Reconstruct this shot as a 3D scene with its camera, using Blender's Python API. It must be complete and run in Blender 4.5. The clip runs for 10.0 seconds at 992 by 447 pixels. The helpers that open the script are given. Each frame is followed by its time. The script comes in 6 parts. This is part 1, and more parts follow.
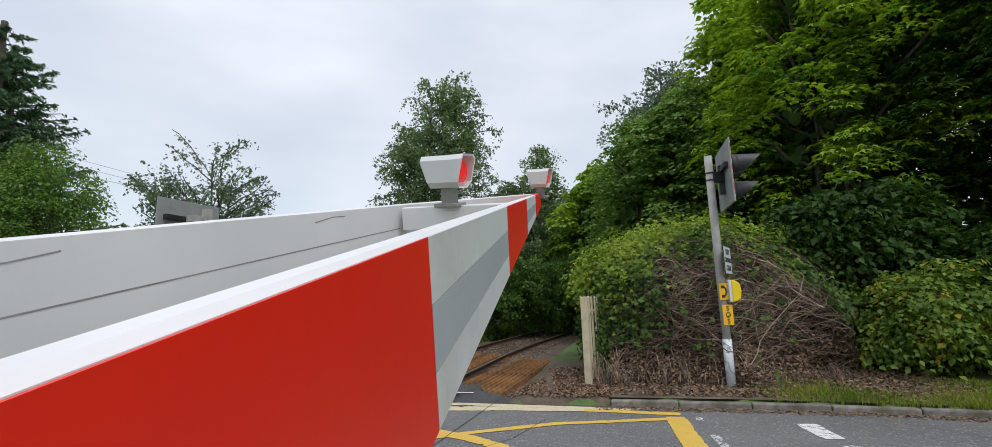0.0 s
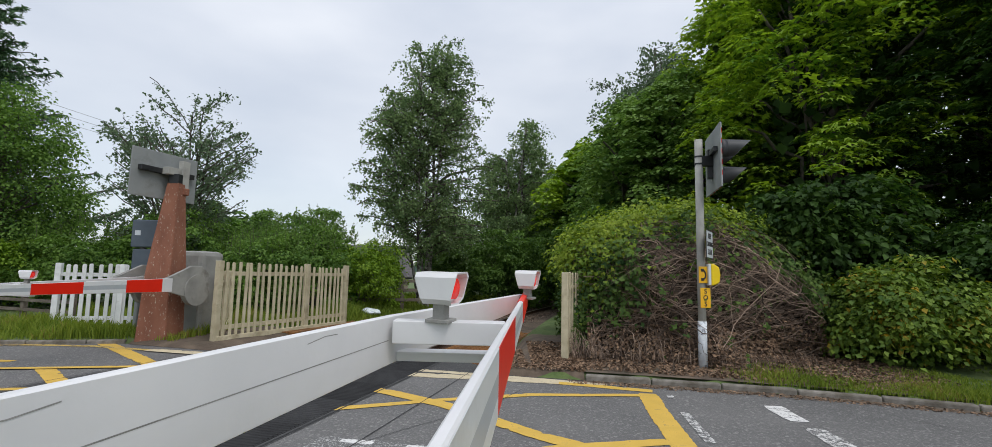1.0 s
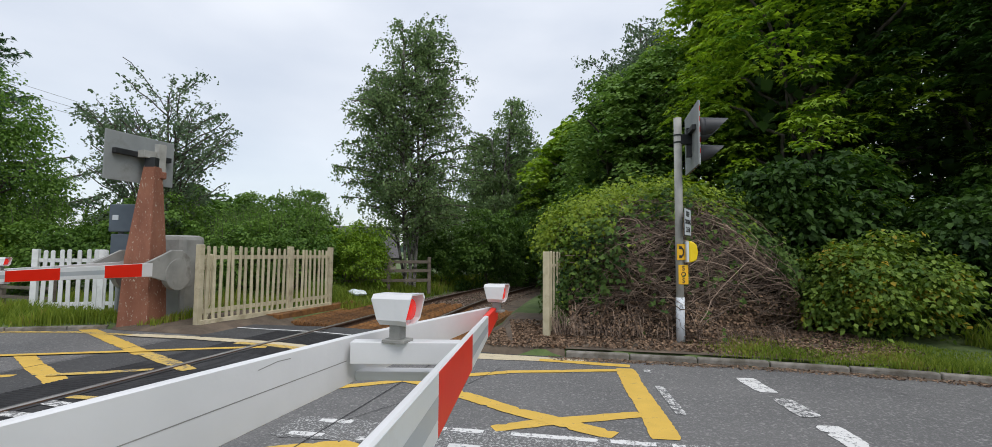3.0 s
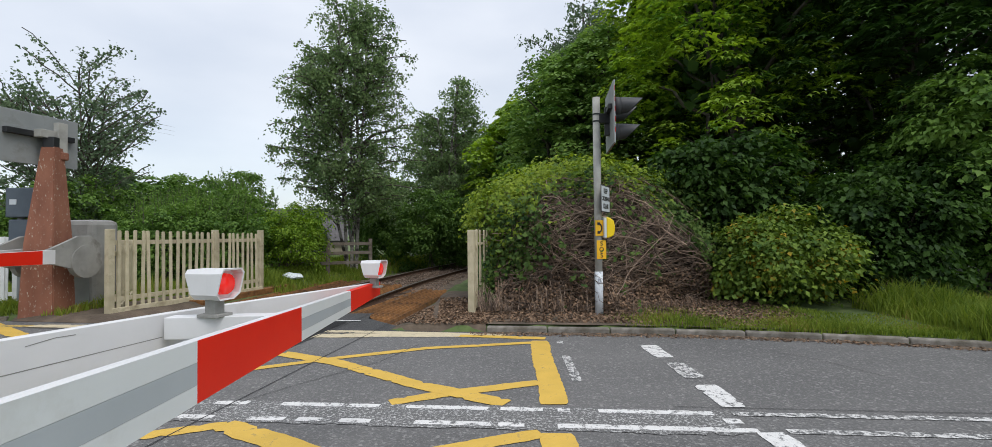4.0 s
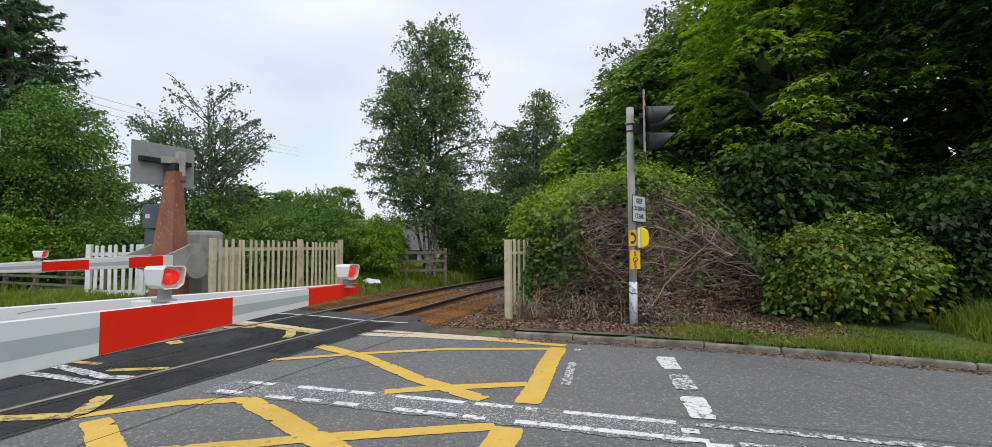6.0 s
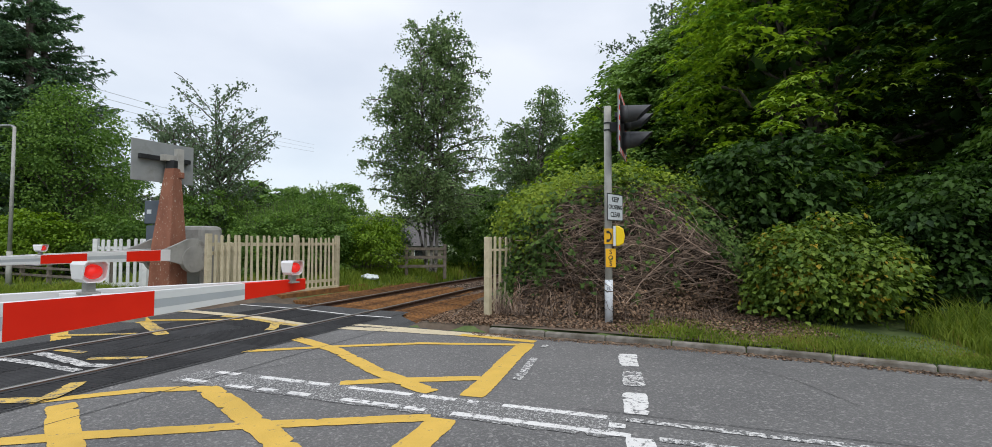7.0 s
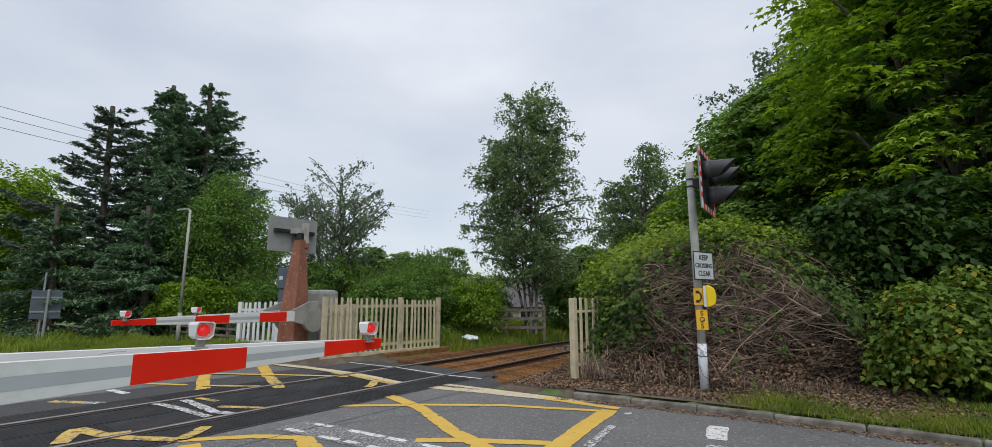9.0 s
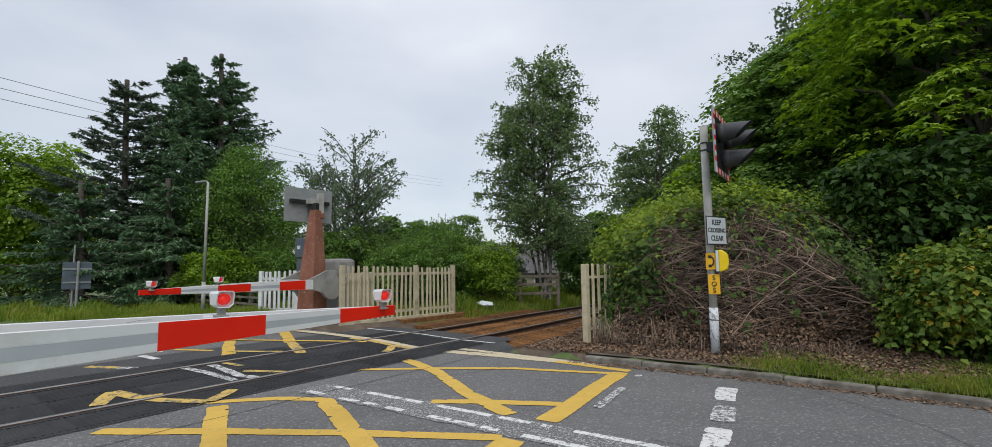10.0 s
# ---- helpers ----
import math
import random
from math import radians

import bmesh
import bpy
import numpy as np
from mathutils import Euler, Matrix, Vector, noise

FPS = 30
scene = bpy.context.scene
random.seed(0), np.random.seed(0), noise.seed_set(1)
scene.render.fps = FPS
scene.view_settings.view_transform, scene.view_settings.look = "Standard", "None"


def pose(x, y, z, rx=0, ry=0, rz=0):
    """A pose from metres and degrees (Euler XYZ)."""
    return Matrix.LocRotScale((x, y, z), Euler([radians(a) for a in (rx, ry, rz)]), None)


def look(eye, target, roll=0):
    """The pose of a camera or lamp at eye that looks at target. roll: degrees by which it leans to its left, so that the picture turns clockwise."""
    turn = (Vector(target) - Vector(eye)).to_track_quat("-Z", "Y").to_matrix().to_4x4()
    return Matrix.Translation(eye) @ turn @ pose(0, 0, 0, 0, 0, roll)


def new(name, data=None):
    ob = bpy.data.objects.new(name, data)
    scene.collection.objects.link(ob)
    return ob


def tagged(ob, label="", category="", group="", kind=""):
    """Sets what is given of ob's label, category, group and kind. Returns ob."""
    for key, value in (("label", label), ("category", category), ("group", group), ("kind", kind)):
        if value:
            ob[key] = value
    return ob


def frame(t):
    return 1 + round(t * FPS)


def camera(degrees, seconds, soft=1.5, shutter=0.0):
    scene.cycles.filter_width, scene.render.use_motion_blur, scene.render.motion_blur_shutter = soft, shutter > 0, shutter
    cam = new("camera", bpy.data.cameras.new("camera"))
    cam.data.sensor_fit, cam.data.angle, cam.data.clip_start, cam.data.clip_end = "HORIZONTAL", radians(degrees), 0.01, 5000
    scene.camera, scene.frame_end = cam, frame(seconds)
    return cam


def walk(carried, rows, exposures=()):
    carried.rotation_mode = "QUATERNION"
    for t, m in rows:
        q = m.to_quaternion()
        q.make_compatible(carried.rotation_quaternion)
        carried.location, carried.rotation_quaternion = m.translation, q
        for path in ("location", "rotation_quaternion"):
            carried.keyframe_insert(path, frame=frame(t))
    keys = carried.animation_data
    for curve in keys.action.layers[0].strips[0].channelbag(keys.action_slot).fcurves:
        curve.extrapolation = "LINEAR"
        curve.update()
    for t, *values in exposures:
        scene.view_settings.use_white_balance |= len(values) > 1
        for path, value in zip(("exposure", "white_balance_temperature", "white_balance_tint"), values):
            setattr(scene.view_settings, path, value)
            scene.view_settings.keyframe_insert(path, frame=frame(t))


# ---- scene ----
cam = camera(91.2, 10.0, soft=0.8)
PATH = [
    (0, (0.122, 0.011, 1.514), (0.007, 1.982, 1.832), -1.83),
    (0.5, (0.117, 0.071, 1.493), (0.048, 2.050, 1.777), -0.93),
    (1, (0.083, 0.083, 1.49), (0.035, 2.071, 1.699), 1.3),
    (1.5, (0.103, 0.088, 1.483), (0.059, 2.079, 1.665), 1.3),
    (2, (0.118, 0.085, 1.49), (0.095, 2.079, 1.646), 1.0),
    (3.3, (0.263, 0.049, 1.507), (0.269, 2.045, 1.63), 0.3),
    (3.5, (0.321, 0.07, 1.456), (0.361, 2.066, 1.577), 0.5),
    (4, (0.772, -0.034, 1.471), (0.945, 1.958, 1.516), -0.6),
    (4.5, (1.008, -0.213, 1.435), (1.092, 1.785, 1.484), -0.5),
    (5, (1.417, -0.291, 1.446), (1.463, 1.708, 1.498), -0.8),
    (5.5, (1.725, -0.361, 1.477), (1.716, 1.638, 1.55), -1.3),
    (5.7, (1.783, -0.407, 1.464), (1.655, 1.587, 1.559), -0.7),
    (6.8, (2.387, -0.304, 1.433), (2.083, 1.671, 1.509), -0.1),
    (7, (2.559, -0.431, 1.462), (2.254, 1.544, 1.538), 0.1),
    (7.5, (2.737, -0.63, 1.519), (2.139, 1.247, 1.86), 1.6),
    (8, (3.001, -0.58, 1.501), (2.286, 1.253, 1.857), 0.5),
    (8.5, (3.08, -0.513, 1.486), (2.351, 1.321, 1.811), -0.2),
    (9, (3.091, -0.531, 1.475), (2.359, 1.302, 1.797), -0.2),
    (9.5, (3.113, -0.529, 1.473), (2.364, 1.304, 1.758), -0.3),
    (10, (3.151, -0.544, 1.48), (2.356, 1.281, 1.668), -0.8),
]
walk(cam, [(t, look(eye, target, roll)) for t, eye, target, roll in PATH],
     exposures=((0.0, 0.06), (0.5, -0.02), (1.5, 0.02), (3.5, 0.10), (5.5, 0.16), (7.0, 0.16), (7.5, 0.06), (8.0, -0.17), (9.0, -0.08), (9.5, -0.14), (10.0, -0.07)))


# ---------------------------------------------------------------- world, sun
world = bpy.data.worlds.new("overcast_sky")
scene.world = world
world.use_nodes = True
wn, wl = world.node_tree.nodes, world.node_tree.links
wn.clear()
w_out = wn.new("ShaderNodeOutputWorld")
w_add = wn.new("ShaderNodeAddShader")
w_sky = wn.new("ShaderNodeTexSky")
w_sky.sky_type, w_sky.sun_disc = "NISHITA", False
w_sky.sun_elevation, w_sky.sun_rotation = radians(56), radians(145)
w_bg = wn.new("ShaderNodeBackground")
w_bg.inputs["Strength"].default_value = 0.05
w_cloud = wn.new("ShaderNodeBackground")
w_cloud.inputs["Strength"].default_value = 0.66
w_tc = wn.new("ShaderNodeTexCoord")
w_map = wn.new("ShaderNodeMapping")
w_map.inputs["Scale"].default_value = (1.0, 1.0, 2.6)
w_noise = wn.new("ShaderNodeTexNoise")
w_noise.inputs["Scale"].default_value = 1.7
w_noise.inputs["Detail"].default_value = 5
w_noise.inputs["Roughness"].default_value = 0.45
w_ramp = wn.new("ShaderNodeValToRGB")
w_ramp.color_ramp.elements[0].position, w_ramp.color_ramp.elements[0].color = 0.34, (0.62, 0.66, 0.73, 1)
w_ramp.color_ramp.elements[1].position, w_ramp.color_ramp.elements[1].color = 0.66, (0.95, 0.96, 0.98, 1)
w_sep = wn.new("ShaderNodeSeparateXYZ")
w_up = wn.new("ShaderNodeMapRange")
w_up.inputs["From Min"].default_value, w_up.inputs["From Max"].default_value = 0.25, 0.95
w_up.inputs["To Min"].default_value, w_up.inputs["To Max"].default_value = 1.0, 1.9
w_mul = wn.new("ShaderNodeVectorMath")
w_mul.operation = "SCALE"
wl.new(w_tc.outputs["Generated"], w_map.inputs["Vector"])
wl.new(w_map.outputs["Vector"], w_noise.inputs["Vector"])
wl.new(w_noise.outputs["Fac"], w_ramp.inputs["Fac"])
wl.new(w_tc.outputs["Generated"], w_sep.inputs[0])
wl.new(w_sep.outputs["Z"], w_up.inputs["Value"])
wl.new(w_ramp.outputs["Color"], w_mul.inputs[0])
wl.new(w_up.outputs["Result"], w_mul.inputs["Scale"])
wl.new(w_mul.outputs["Vector"], w_cloud.inputs["Color"])
wl.new(w_sky.outputs["Color"], w_bg.inputs["Color"])
wl.new(w_bg.outputs[0], w_add.inputs[0])
wl.new(w_cloud.outputs[0], w_add.inputs[1])
wl.new(w_add.outputs[0], w_out.inputs["Surface"])

sun_data = bpy.data.lights.new("sun", "SUN")
sun_data.energy, sun_data.angle, sun_data.color = 1.15, radians(25), (1.0, 0.97, 0.93)
sun = new("sun", sun_data)
sun.matrix_world = look((9, -9, 22), (0, 4, 0))


# ---------------------------------------------------------------- materials
def surf(name, c1, c2, scale=6.0, rough=0.7, metal=0.0, bump=0.15, bscale=60.0, dirt=None, dscale=2.0, dlo=0.55, dhi=0.75,
         island=0.0, random_ob=0.0, spec=0.5, stretch=(1, 1, 1), drough=0.65):
    """Two colours mixed by a noise, dirt laid over by a larger one, fine relief."""
    m = bpy.data.materials.new(name)
    m.use_nodes = True
    n, l = m.node_tree.nodes, m.node_tree.links
    b = n["Principled BSDF"]
    tc = n.new("ShaderNodeTexCoord")
    mp = n.new("ShaderNodeMapping")
    mp.inputs["Scale"].default_value = stretch
    l.new(tc.outputs["Object"], mp.inputs["Vector"])
    t1 = n.new("ShaderNodeTexNoise")
    t1.inputs["Scale"].default_value, t1.inputs["Detail"].default_value = scale, 6
    l.new(mp.outputs["Vector"], t1.inputs["Vector"])
    r1 = n.new("ShaderNodeValToRGB")
    r1.color_ramp.elements[0].position, r1.color_ramp.elements[0].color = 0.32, (*c1, 1)
    r1.color_ramp.elements[1].position, r1.color_ramp.elements[1].color = 0.68, (*c2, 1)
    l.new(t1.outputs["Fac"], r1.inputs["Fac"])
    col = r1.outputs["Color"]
    if dirt:
        t2 = n.new("ShaderNodeTexNoise")
        t2.inputs["Scale"].default_value, t2.inputs["Detail"].default_value = dscale, 8
        t2.inputs["Roughness"].default_value = drough
        l.new(mp.outputs["Vector"], t2.inputs["Vector"])
        r2 = n.new("ShaderNodeMapRange")
        r2.inputs["From Min"].default_value, r2.inputs["From Max"].default_value = dlo, dhi
        l.new(t2.outputs["Fac"], r2.inputs["Value"])
        mx = n.new("ShaderNodeMixRGB")
        mx.inputs["Color2"].default_value = (*dirt, 1)
        l.new(r2.outputs["Result"], mx.inputs["Fac"])
        l.new(col, mx.inputs["Color1"])
        col = mx.outputs["Color"]
    if island or random_ob:
        hsv = n.new("ShaderNodeHueSaturation")
        src = n.new("ShaderNodeNewGeometry").outputs["Random Per Island"] if island else n.new("ShaderNodeObjectInfo").outputs["Random"]
        amount = island or random_ob
        mr = n.new("ShaderNodeMapRange")
        mr.inputs["To Min"].default_value, mr.inputs["To Max"].default_value = 1 - amount, 1 + amount
        l.new(src, mr.inputs["Value"])
        l.new(mr.outputs["Result"], hsv.inputs["Value"])
        l.new(col, hsv.inputs["Color"])
        col = hsv.outputs["Color"]
    l.new(col, b.inputs["Base Color"])
    b.inputs["Roughness"].default_value, b.inputs["Metallic"].default_value = rough, metal
    b.inputs["Specular IOR Level"].default_value = spec
    if bump:
        t3 = n.new("ShaderNodeTexNoise")
        t3.inputs["Scale"].default_value, t3.inputs["Detail"].default_value = bscale, 4
        l.new(mp.outputs["Vector"], t3.inputs["Vector"])
        bp = n.new("ShaderNodeBump")
        bp.inputs["Strength"].default_value, bp.inputs["Distance"].default_value = bump, 0.02
        l.new(t3.outputs["Fac"], bp.inputs["Height"])
        l.new(bp.outputs["Normal"], b.inputs["Normal"])
    return m


def leaf_material(name, dark, light, glow=0.35, rough=0.5, yellow=None, clump=0.9):
    """Leaves: colour by leaf and by clump, part of the light passes through."""
    m = bpy.data.materials.new(name)
    m.use_nodes = True
    n, l = m.node_tree.nodes, m.node_tree.links
    b, out = n["Principled BSDF"], n["Material Output"]
    geo = n.new("ShaderNodeNewGeometry")
    tc = n.new("ShaderNodeTexCoord")
    t1 = n.new("ShaderNodeTexNoise")
    t1.inputs["Scale"].default_value, t1.inputs["Detail"].default_value = clump, 3
    l.new(tc.outputs["Object"], t1.inputs["Vector"])
    ad = n.new("ShaderNodeMath")
    ad.operation = "MULTIPLY_ADD"
    ad.inputs[1].default_value = 0.45
    l.new(geo.outputs["Random Per Island"], ad.inputs[0])
    l.new(t1.outputs["Fac"], ad.inputs[2])
    r = n.new("ShaderNodeValToRGB")
    r.color_ramp.elements[0].position, r.color_ramp.elements[0].color = 0.42, (*dark, 1)
    r.color_ramp.elements[1].position, r.color_ramp.elements[1].color = 0.95, (*light, 1)
    if yellow:
        e = r.color_ramp.elements.new(0.99)
        e.color = (*yellow, 1)
    l.new(ad.outputs[0], r.inputs["Fac"])
    l.new(r.outputs["Color"], b.inputs["Base Color"])
    b.inputs["Roughness"].default_value = rough + 0.1
    b.inputs["Specular IOR Level"].default_value = 0.22
    tr = n.new("ShaderNodeBsdfTranslucent")
    br = n.new("ShaderNodeHueSaturation")
    br.inputs["Value"].default_value, br.inputs["Saturation"].default_value = 1.3, 1.1
    l.new(r.outputs["Color"], br.inputs["Color"])
    l.new(br.outputs["Color"], tr.inputs["Color"])
    mix = n.new("ShaderNodeMixShader")
    mix.inputs["Fac"].default_value = glow
    l.new(b.outputs[0], mix.inputs[1])
    l.new(tr.outputs[0], mix.inputs[2])
    l.new(mix.outputs[0], out.inputs["Surface"])
    return m


def asphalt_material(name, low, high, speck, patch):
    m = bpy.data.materials.new(name)
    m.use_nodes = True
    n, l = m.node_tree.nodes, m.node_tree.links
    b = n["Principled BSDF"]
    tc = n.new("ShaderNodeTexCoord")
    big = n.new("ShaderNodeTexNoise")
    big.inputs["Scale"].default_value, big.inputs["Detail"].default_value = 0.55, 7
    big.inputs["Roughness"].default_value = 0.62
    fine = n.new("ShaderNodeTexVoronoi")
    fine.inputs["Scale"].default_value = 75
    dots = n.new("ShaderNodeTexVoronoi")
    dots.inputs["Scale"].default_value = 45
    for t in (big, fine, dots):
        l.new(tc.outputs["Object"], t.inputs["Vector"])
    r1 = n.new("ShaderNodeValToRGB")
    r1.color_ramp.elements[0].position, r1.color_ramp.elements[0].color = 0.3, (*low, 1)
    r1.color_ramp.elements[1].position, r1.color_ramp.elements[1].color = 0.7, (*high, 1)
    l.new(big.outputs["Fac"], r1.inputs["Fac"])
    sep = n.new("ShaderNodeSeparateColor")
    l.new(fine.outputs["Color"], sep.inputs[0])
    gt = n.new("ShaderNodeMapRange")
    gt.inputs["From Min"].default_value, gt.inputs["From Max"].default_value = 0.55, 1.0
    gt.inputs["To Max"].default_value = 0.38
    l.new(sep.outputs[0], gt.inputs["Value"])
    m1 = n.new("ShaderNodeMixRGB")
    m1.inputs["Color2"].default_value = (*speck, 1)
    l.new(gt.outputs["Result"], m1.inputs["Fac"])
    l.new(r1.outputs["Color"], m1.inputs["Color1"])
    sep2 = n.new("ShaderNodeSeparateColor")
    l.new(dots.outputs["Color"], sep2.inputs[0])
    gt2 = n.new("ShaderNodeMath")
    gt2.operation = "GREATER_THAN"
    gt2.inputs[1].default_value = 0.93
    l.new(sep2.outputs[1], gt2.inputs[0])
    m2 = n.new("ShaderNodeMixRGB")
    m2.inputs["Color2"].default_value = (*patch, 1)
    sc = n.new("ShaderNodeMath")
    sc.operation = "MULTIPLY"
    sc.inputs[1].default_value = 0.32
    l.new(gt2.outputs[0], sc.inputs[0])
    l.new(sc.outputs[0], m2.inputs["Fac"])
    l.new(m1.outputs["Color"], m2.inputs["Color1"])
    l.new(m2.outputs["Color"], b.inputs["Base Color"])
    b.inputs["Roughness"].default_value = 0.85
    b.inputs["Specular IOR Level"].default_value = 0.3
    bp = n.new("ShaderNodeBump")
    bp.inputs["Strength"].default_value, bp.inputs["Distance"].default_value = 0.5, 0.01
    l.new(fine.outputs["Distance"], bp.inputs["Height"])
    l.new(bp.outputs["Normal"], b.inputs["Normal"])
    return m


def paint_material(name, c, worn, lo, hi, scale=9.0):
    """Road paint, worn through to the asphalt in patches and specks."""
    return surf(name, tuple(v * 0.88 for v in c), c, 5.0, 0.75, bump=0.3, bscale=90, dirt=worn, dscale=scale, dlo=lo, dhi=hi, spec=0.3, drough=0.82)


def glow_material(name, c, strength):
    m = bpy.data.materials.new(name)
    m.use_nodes = True
    b = m.node_tree.nodes["Principled BSDF"]
    b.inputs["Base Color"].default_value = (*c, 1)
    b.inputs["Roughness"].default_value = 0.2
    b.inputs["Emission Color"].default_value = (*c, 1)
    b.inputs["Emission Strength"].default_value = strength
    return m


M_ASPHALT = asphalt_material("asphalt", (0.108, 0.107, 0.106), (0.155, 0.152, 0.148), (0.32, 0.31, 0.30), (0.42, 0.41, 0.39))
M_DARKASPHALT = asphalt_material("dark_asphalt", (0.046, 0.046, 0.047), (0.072, 0.072, 0.072), (0.115, 0.115, 0.113), (0.17, 0.168, 0.165))
M_RUBBER = surf("rubber_panel", (0.026, 0.026, 0.027), (0.046, 0.046, 0.047), 3, 0.75, bump=0.2, bscale=40, dirt=(0.07, 0.066, 0.06), dscale=4, dlo=0.58, dhi=0.85, random_ob=0.25, spec=0.15)
M_YELLOW = paint_material("yellow_road_paint", (0.68, 0.44, 0.085), (0.20, 0.165, 0.11), 0.575, 0.66, 10)
M_YELLOW_OLD = paint_material("worn_yellow_road_paint", (0.64, 0.44, 0.11), (0.12, 0.115, 0.11), 0.50, 0.57, 10)
M_CREAM = paint_material("old_cream_road_paint", (0.62, 0.53, 0.36), (0.34, 0.28, 0.20), 0.52, 0.66, 8)
M_WHITE_ROAD = paint_material("white_road_paint", (0.74, 0.73, 0.71), (0.14, 0.14, 0.138), 0.53, 0.58, 14)
M_WHITE_WORN = paint_material("worn_white_road_paint", (0.68, 0.67, 0.65), (0.13, 0.13, 0.128), 0.47, 0.52, 16)
M_KERB = surf("kerb_concrete", (0.15, 0.135, 0.11), (0.26, 0.24, 0.21), 9, 0.9, bump=0.5, bscale=90, dirt=(0.075, 0.062, 0.04), dscale=3, dlo=0.5, dhi=0.72, random_ob=0.15)
M_RAIL_TOP = surf("rail_head", (0.30, 0.28, 0.265), (0.46, 0.44, 0.42), 4, 0.34, 0.9, bump=0.05)
M_RAIL = surf("rusty_rail", (0.055, 0.033, 0.024), (0.12, 0.065, 0.04), 12, 0.85, 0.2, bump=0.3)
M_SLEEPER = surf("sleeper_timber", (0.075, 0.05, 0.035), (0.15, 0.105, 0.07), 5, 0.9, bump=0.6, bscale=25, random_ob=0.25, stretch=(1, 6, 1))
M_GUARD = surf("trespass_guard_timber", (0.10, 0.043, 0.012), (0.27, 0.122, 0.036), 5, 0.85, bump=0.6, bscale=30, dirt=(0.055, 0.035, 0.025), dscale=4, random_ob=0.35)
M_BALLAST = surf("ballast", (0.085, 0.055, 0.04), (0.22, 0.16, 0.12), 14, 0.95, bump=0.8, bscale=30, island=0.5)
M_SOIL = surf("soil", (0.075, 0.055, 0.04), (0.16, 0.12, 0.085), 3, 0.95, bump=0.8, bscale=18, dirt=(0.06, 0.05, 0.032), dscale=1.2, dlo=0.5, dhi=0.7)
M_GROUND = surf("grassy_ground", (0.06, 0.10, 0.025), (0.11, 0.15, 0.045), 5.0, 0.95, bump=0.9, bscale=14, dirt=(0.12, 0.09, 0.055), dscale=0.6, dlo=0.54, dhi=0.74)
# dark brown that carries the shade deep among the mound's stems
M_TANGLE_SHADE = surf("tangle_shade", (0.02, 0.014, 0.01), (0.045, 0.031, 0.022), 6, 0.95, bump=0.8, bscale=18)
M_LITTER = surf("dead_leaf", (0.13, 0.08, 0.05), (0.26, 0.17, 0.105), 7, 0.9, bump=0, island=0.55)
M_STEM = surf("dry_stem", (0.10, 0.066, 0.048), (0.35, 0.26, 0.195), 4, 0.9, bump=0, island=0.75)
M_BARK = surf("bark", (0.06, 0.05, 0.04), (0.13, 0.11, 0.09), 8, 0.95, bump=0.8, bscale=20)
M_BIRCH = surf("birch_bark", (0.22, 0.20, 0.17), (0.42, 0.40, 0.36), 5, 0.85, bump=0.4, bscale=20, dirt=(0.06, 0.05, 0.045), dscale=3.5, dlo=0.48, dhi=0.56)
M_WHITE = surf("white_gloss_paint", (0.65, 0.65, 0.655), (0.74, 0.735, 0.735), 2.5, 0.38, bump=0.05, bscale=25, dirt=(0.50, 0.49, 0.47), dscale=2.2, dlo=0.60, dhi=0.85)
M_RED = surf("red_retroreflective", (0.72, 0.018, 0.006), (0.80, 0.024, 0.008), 3, 0.42, bump=0.03, bscale=30, dirt=(0.70, 0.07, 0.05), dscale=1.6, dlo=0.62, dhi=0.9, spec=0.3)
M_GREY_STRIPE = surf("grey_reflective", (0.39, 0.43, 0.46), (0.45, 0.49, 0.52), 3, 0.35, bump=0.03)
M_PALE_STRIPE = surf("pale_reflective", (0.66, 0.69, 0.70), (0.72, 0.75, 0.76), 3, 0.35, bump=0.03, dirt=(0.5, 0.5, 0.47), dscale=2)
M_LENS = glow_material("red_lens", (0.80, 0.022, 0.016), 0.38)
M_DARKLENS = surf("unlit_lens", (0.10, 0.01, 0.01), (0.14, 0.012, 0.012), 5, 0.15, bump=0)
M_PILLAR = surf("flaking_red_oxide_steel", (0.19, 0.072, 0.042), (0.30, 0.125, 0.075), 3, 0.85, bump=0.4, bscale=30, dirt=(0.44, 0.38, 0.30), dscale=34, dlo=0.61, dhi=0.66, drough=0.6, stretch=(1, 1, 0.45))
M_CAST = surf("weathered_grey_casting", (0.22, 0.22, 0.205), (0.34, 0.335, 0.31), 3, 0.75, bump=0.25, dirt=(0.14, 0.13, 0.11), dscale=2.5)
M_STEELGREY = surf("grey_painted_steel", (0.21, 0.225, 0.225), (0.29, 0.305, 0.30), 2, 0.55, bump=0.08, dirt=(0.15, 0.155, 0.14), dscale=2)
M_GALV = surf("galvanised_post", (0.30, 0.295, 0.27), (0.42, 0.415, 0.38), 5, 0.7, 0.1, bump=0.2, dirt=(0.22, 0.15, 0.09), dscale=5, dlo=0.62, dhi=0.8)
M_BLACK = surf("black_plastic", (0.012, 0.013, 0.014), (0.024, 0.025, 0.027), 4, 0.45, bump=0.05)
M_HOOD = surf("dark_hood", (0.028, 0.03, 0.034), (0.06, 0.063, 0.07), 3, 0.55, bump=0.05)
M_BLUEGREY = surf("blue_grey_cabinet", (0.07, 0.09, 0.115), (0.10, 0.125, 0.15), 3, 0.55, bump=0.05)
M_CREAMWOOD = surf("weathered_cream_paint", (0.44, 0.385, 0.25), (0.60, 0.535, 0.375), 5, 0.8, bump=0.3, bscale=25, dirt=(0.25, 0.20, 0.12), dscale=3.5, dlo=0.54, dhi=0.75, random_ob=0.13)
